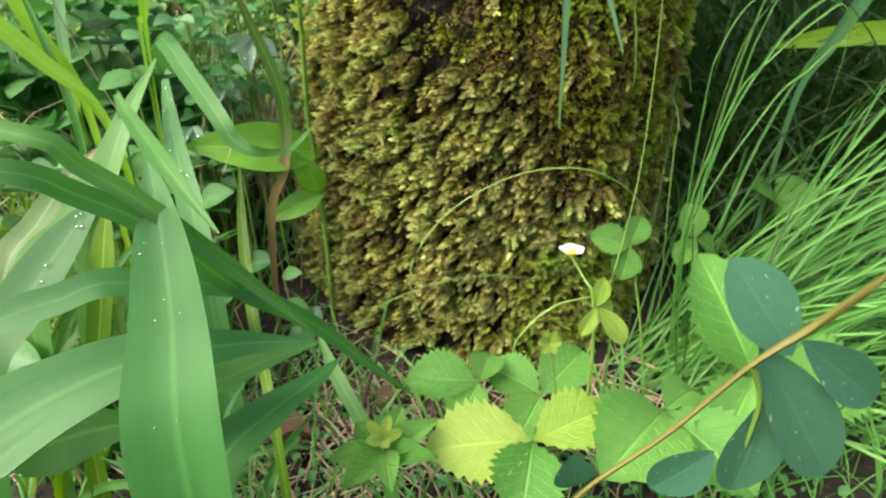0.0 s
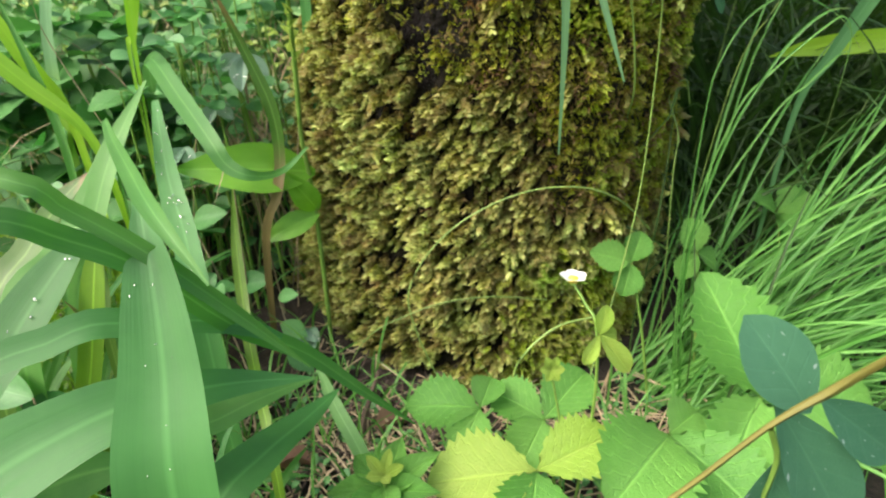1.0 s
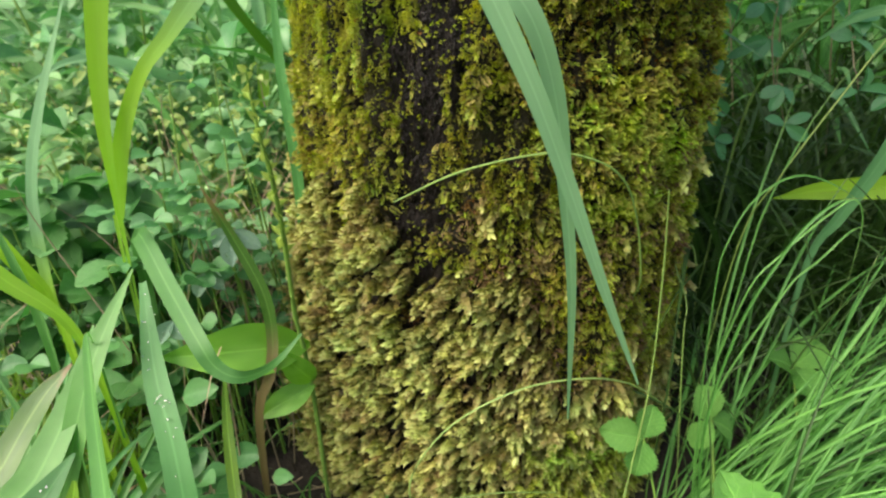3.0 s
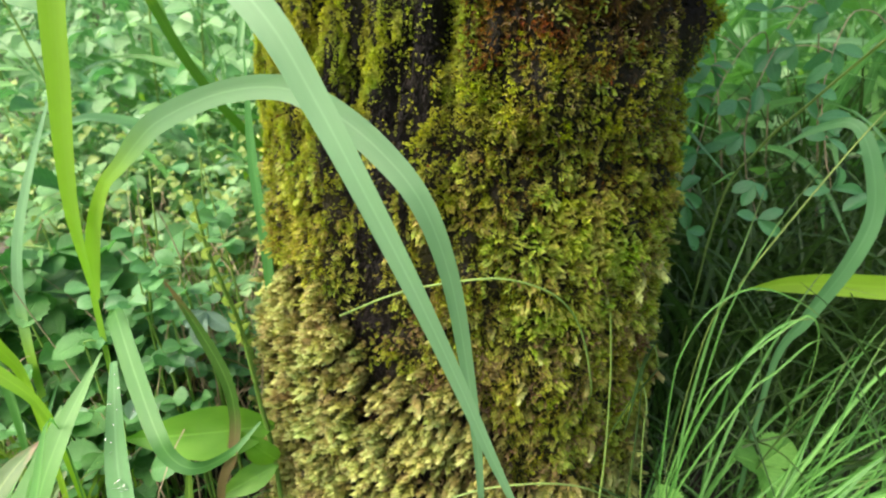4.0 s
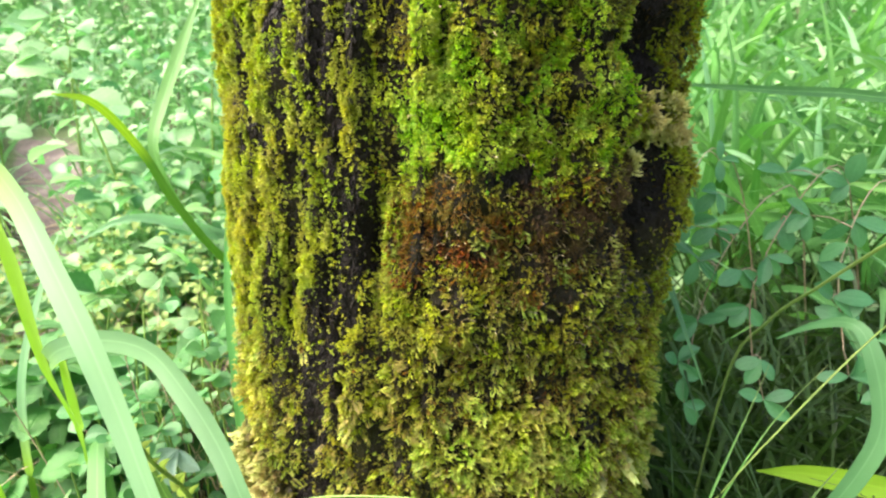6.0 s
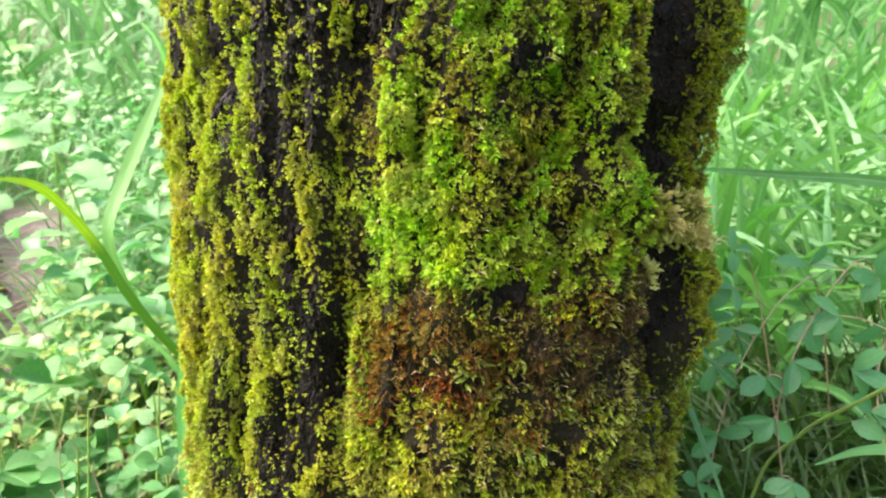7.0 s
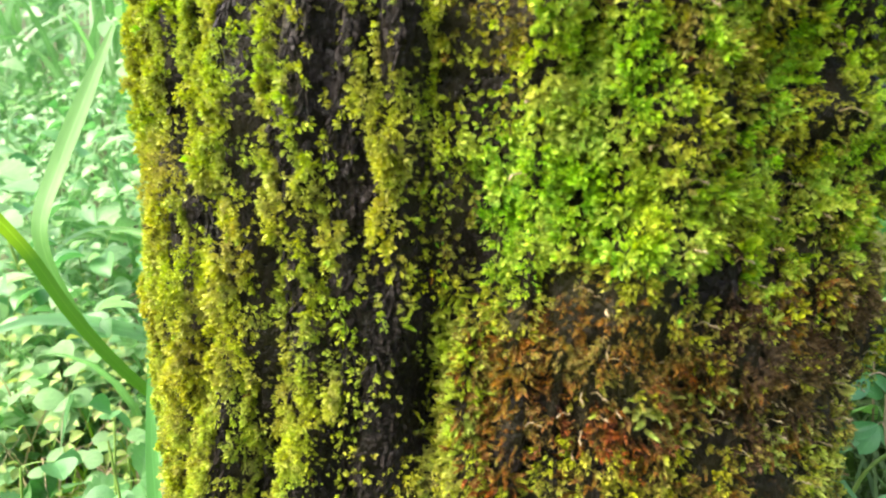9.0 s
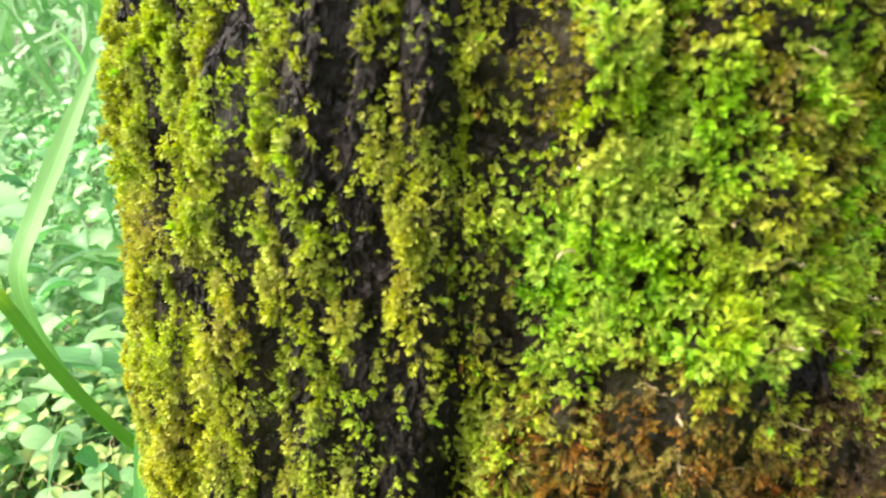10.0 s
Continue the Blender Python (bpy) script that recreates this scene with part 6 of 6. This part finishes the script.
# ---- meadow behind: grass and leaves nobody could count ----
def meadow(name, label, count, mat, area, length, width, seed, keep=None, leaf=None, category="grass"):
    r = np.random.default_rng(seed)
    n = count
    x, y = r.uniform(area[0], area[1], n), area[2] + (area[3] - area[2]) * r.random(n) ** 1.4
    if area[1] - area[0] > 1.2:
        x, y = x + r.normal(0, 0.22, n), y + 0.3 * (area[3] - area[2]) * (fbm(x * 1.7 + 30, y * 0 + 2, 5) - 0.3) * np.clip((y - area[2]) / (area[3] - area[2]), 0, 1)
    ok = (path_mask(x, y) < 0.3) & (np.hypot(x - 0.07, y - 0.66) > 0.22)
    if keep is not None:
        ok &= keep(x, y)
    x, y = x[ok], y[ok]
    n = len(x)
    g = np.stack([x, y, ground_z(x, y) - 0.005], 1)
    grow = (1 + 0.35 * np.clip(y - 1, 0, 4))[:, None]
    if leaf is None:
        s = np.linspace(0, 1, 8)
        f, ln = r.uniform(0, 6.283, n), r.uniform(*length, n)
        out = np.stack([np.cos(f), np.sin(f), np.zeros(n)], 1)
        reach = r.uniform(0.2, 1.05, n)
        w = r.uniform(*width, n)
        face = unit(np.stack([r.normal(0, 0.5, n), np.full(n, -1.0), r.normal(0, 0.3, n)], 1))
        side = unit(np.cross(face, [0, 0, 1.0] + out * 0.3))
        rows = []
        for q in s:
            c = g + out * (ln * reach * q ** 1.8)[:, None] + np.stack([np.zeros(n), np.zeros(n), ln * (q - 0.55 * reach * q ** 3)], 1)
            k = (w * 0.5 * min(1, 1.15 - q ** 3 * 1.1))[:, None]
            rows.append(np.stack([c - side * k, c + side * k], 1))
        v = np.stack(rows, 1).reshape(-1, 3)
        quad = grid_quads(8, 2)
        u = np.stack([np.tile([0.0, 1.0], 8), np.repeat(s, 2)], 1)
        quads = (quad[None] + (np.arange(n) * 16)[:, None, None]).reshape(-1, 4)
        data = (v, quads, np.tile(u, (n, 1)))
    else:
        p = g + np.stack([r.normal(0, 0.02, n), r.normal(0, 0.02, n), r.uniform(*length, n)], 1)
        z = unit(np.stack([r.normal(0, 0.4, n), -0.35 + r.normal(0, 0.4, n), np.ones(n)], 1))
        d = unit(np.cross(z, r.normal(0, 1, (n, 3))))
        w = r.uniform(*width, n)
        data = scatter(leaf, p, np.cross(d, z), d, z, np.stack([w * 0.72, w, w], 1))
    ob = new(name, mesh_data(name, *data, mat))
    return tagged(ob, label, category, kind="stuff")


T_LANCE = leaf_shape("lance", 6, 3, 0.25, 0.4)
T_LEAF = leaf_shape("obovate", 6, 3, 0.2, 0.2)
meadow("meadow_grass", "lush arching green meadow grass on the slope", 480, M_MEADOW, (0.12, 1.5, 1.05, 2.6), (0.3, 0.6), (0.012, 0.027), 31)
meadow("meadow_grass", "darker meadow grass among the herbs", 560, M_GRASS, (0.15, 1.6, 1.0, 2.4), (0.3, 0.6), (0.011, 0.025), 32)
meadow("meadow_grass", "light green grass above the path", 3600, M_MEADOW, (-2.6, 0.15, 1.0, 3.4), (0.18, 0.42), (0.004, 0.010), 33)
meadow("meadow_grass", "short fine grass over the ground", 5000, M_SEDGE, (-0.9, 0.9, 0.2, 1.3), (0.05, 0.14), (0.0015, 0.003), 34)
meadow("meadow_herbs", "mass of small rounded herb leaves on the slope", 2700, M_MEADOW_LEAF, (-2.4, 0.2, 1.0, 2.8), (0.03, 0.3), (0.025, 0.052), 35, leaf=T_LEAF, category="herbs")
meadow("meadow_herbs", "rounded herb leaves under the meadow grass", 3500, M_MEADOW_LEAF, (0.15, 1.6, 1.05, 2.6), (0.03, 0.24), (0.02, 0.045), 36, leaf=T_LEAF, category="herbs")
meadow("meadow_herbs", "pointed herb leaves mixed into the slope", 1700, M_ROUND, (-2.4, 0.2, 1.0, 2.8), (0.03, 0.32), (0.03, 0.07), 65, leaf=T_LANCE, category="herbs")
meadow("low_herbs", "low green herb leaves covering the soil beside the grass", 700, M_ROUND, (-0.9, -0.2, 0.62, 1.2), (0.01, 0.07), (0.014, 0.03), 39, leaf=T_LEAF, category="herbs")
meadow("low_herbs", "small yellowish leaves and scraps among the herbs", 800, M_SCRAP, (-0.8, -0.14, 0.84, 1.2), (0.08, 0.26), (0.008, 0.02), 67, leaf=T_LANCE, category="herbs")
meadow("dry_grass", "thin withered grass stems among the herbs", 420, M_GRASS_DRY, (-0.8, -0.14, 0.64, 1.1), (0.14, 0.32), (0.0012, 0.0025), 68)
meadow("meadow_grass", "fine pale grass on the bank beside the path", 2200, M_GRASS_LIME, (-1.0, -0.3, 0.45, 1.0), (0.07, 0.2), (0.0016, 0.0036), 61)
meadow("meadow_grass", "grass behind the trunk, coloured dark as shade", 2200, M_SEDGE_SHADED, (0.2, 1.0, 0.7, 1.2), (0.2, 0.42), (0.003, 0.007), 62)
meadow("meadow_grass", "rough grass on the bank below the tree", 4200, M_GRASS, (-3.6, 3.6, -2.8, 0.35), (0.1, 0.3), (0.004, 0.010), 63, keep=lambda x, y: (np.hypot(x - 0.05, y - 0.2) > 0.5) | (y < -0.12))
meadow("meadow_grass", "rough grass beside the meadow", 3600, M_MEADOW, (-4.2, 4.2, 0.1, 3.2), (0.18, 0.4), (0.006, 0.014), 64, keep=lambda x, y: (np.abs(x) > 1.25))
meadow("far_grass", "far meadow grass up the slope", 5000, M_MEADOW, (-9, 8, 2.6, 11), (0.5, 1.1), (0.014, 0.04), 37)
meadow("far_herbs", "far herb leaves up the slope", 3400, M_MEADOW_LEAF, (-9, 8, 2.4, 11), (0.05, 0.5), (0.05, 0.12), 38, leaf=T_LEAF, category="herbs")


# ---- litter on the ground ----
def litter(name, label, count, mat, centre, spread, length, width, seed):
    r = np.random.default_rng(seed)
    pieces = []
    for i in range(count):
        x, y = centre[0] + r.normal(0, spread[0]), centre[1] + r.normal(0, spread[1])
        f, ln = r.uniform(0, 6.283), r.uniform(*length)
        p = []
        for q in (-0.5, 0.0, 0.5):
            px, py = x + math.cos(f) * ln * q + r.normal(0, 0.003), y + math.sin(f) * ln * q + r.normal(0, 0.003)
            p.append((px, py, float(ground_z(px, py)) + r.uniform(0.001, 0.016)))
        pieces.append(tube(p, [r.uniform(*width)] * 3, 6, 4))
    ob = new(name, mesh_data(name, *joined(pieces), mat))
    return tagged(ob, label, "litter", kind="stuff")


litter("dry_straw", "dry straw-coloured grass litter at the trunk's foot", 130, M_GRASS_DRY, (0.15, 0.42), (0.06, 0.035), (0.03, 0.09), (0.0005, 0.0011), 41)
litter("dry_straw", "dry straw litter under the broad grass", 320, M_GRASS_DRY, (-0.09, 0.40), (0.09, 0.06), (0.03, 0.1), (0.0005, 0.0011), 42)
litter("dry_straw", "pale dry grass strewn on the bank", 260, M_GRASS_DRY, (-0.44, 0.62), (0.07, 0.08), (0.04, 0.12), (0.0006, 0.0013), 45)
litter("path_litter", "small twigs and needles on the earth path", 350, M_TWIG_PINK, (-1.0, 1.25), (0.25, 0.3), (0.02, 0.08), (0.0007, 0.002), 43)
meadow("foot_moss", "low moss and herb scraps round the trunk's foot", 1500, M_ROUND, (-0.2, 0.3, 0.36, 0.5), (0.002, 0.02), (0.004, 0.011), 66, leaf=T_LEAF, category="moss", keep=lambda x, y: y > 0.36)
litter("dry_straw", "dark needles and straw against the trunk's foot", 160, M_TWIG, (-0.06, 0.44), (0.07, 0.03), (0.02, 0.06), (0.0005, 0.0012), 44)
for k, (_x, _y, _s) in enumerate(((0.16, 0.405, 0.035), (0.20, 0.40, 0.03), (-0.11, 0.40, 0.04), (-0.14, 0.42, 0.035), (-0.06, 0.43, 0.03), (-0.25, 0.45, 0.045), (-0.95, 1.15, 0.07), (-1.05, 1.3, 0.06), (-1.2, 1.42, 0.07), (-0.8, 1.0, 0.06), (-1.3, 1.6, 0.06), (-0.72, 0.9, 0.05))):
    _t = thing("dead_leaf", "curled brown dead leaf on the ground", "leaf", "dead leaves", at=(0, 0, 0))
    _g = float(ground_z(_x, _y)) + 0.008
    _f = k * 1.7
    part("leaf_blade", L_DEAD[k % 2], _t, m=basis((_x, _y, _g), (_x + math.cos(_f) * _s, _y + math.sin(_f) * _s, _g + 0.006), (0, 0, 1), _s * 0.6))
twig = thing("twig", "short dark broken twig against the mossy foot", "twig")
stem(twig, [(-0.075, 0.43, -0.01), (-0.068, 0.432, 0.03), (-0.055, 0.44, 0.07)], [0.003, 0.0026, 0.0018], M_TWIG, "wood")


# ---- water drops on leaves ----
def drops(parent, line, count, seed, size=(0.0007, 0.0014), wide=0.004, lift=0.0008):
    r = np.random.default_rng(seed)
    c = spline(line, 80)
    for k in range(count):
        q = c[r.integers(4, 76)] + np.array([r.normal(0, wide), -lift, lift])
        part("water_drop", DROP, parent, m=Matrix.Translation(q) @ Matrix.Scale(r.uniform(*size), 4))


drops(mid_grass, [(-0.177, 0.40, 0.125), (-0.196, 0.44, 0.194), (-0.218, 0.48, 0.234), (-0.243, 0.54, 0.282)], 26, 51)
drops(front_grass, [(-0.124, 0.215, 0.168), (-0.13, 0.245, 0.217), (-0.138, 0.27, 0.254)], 9, 52, (0.0005, 0.001), 0.006)
drops(mid_grass, [(-0.265, 0.33, 0.179), (-0.25, 0.36, 0.206), (-0.23, 0.39, 0.233)], 8, 53)
drops(wet, [(-0.172, 0.562, 0.305), (-0.173, 0.558, 0.296), (-0.174, 0.556, 0.29)], 7, 54, (0.001, 0.002), 0.005, 0.001)
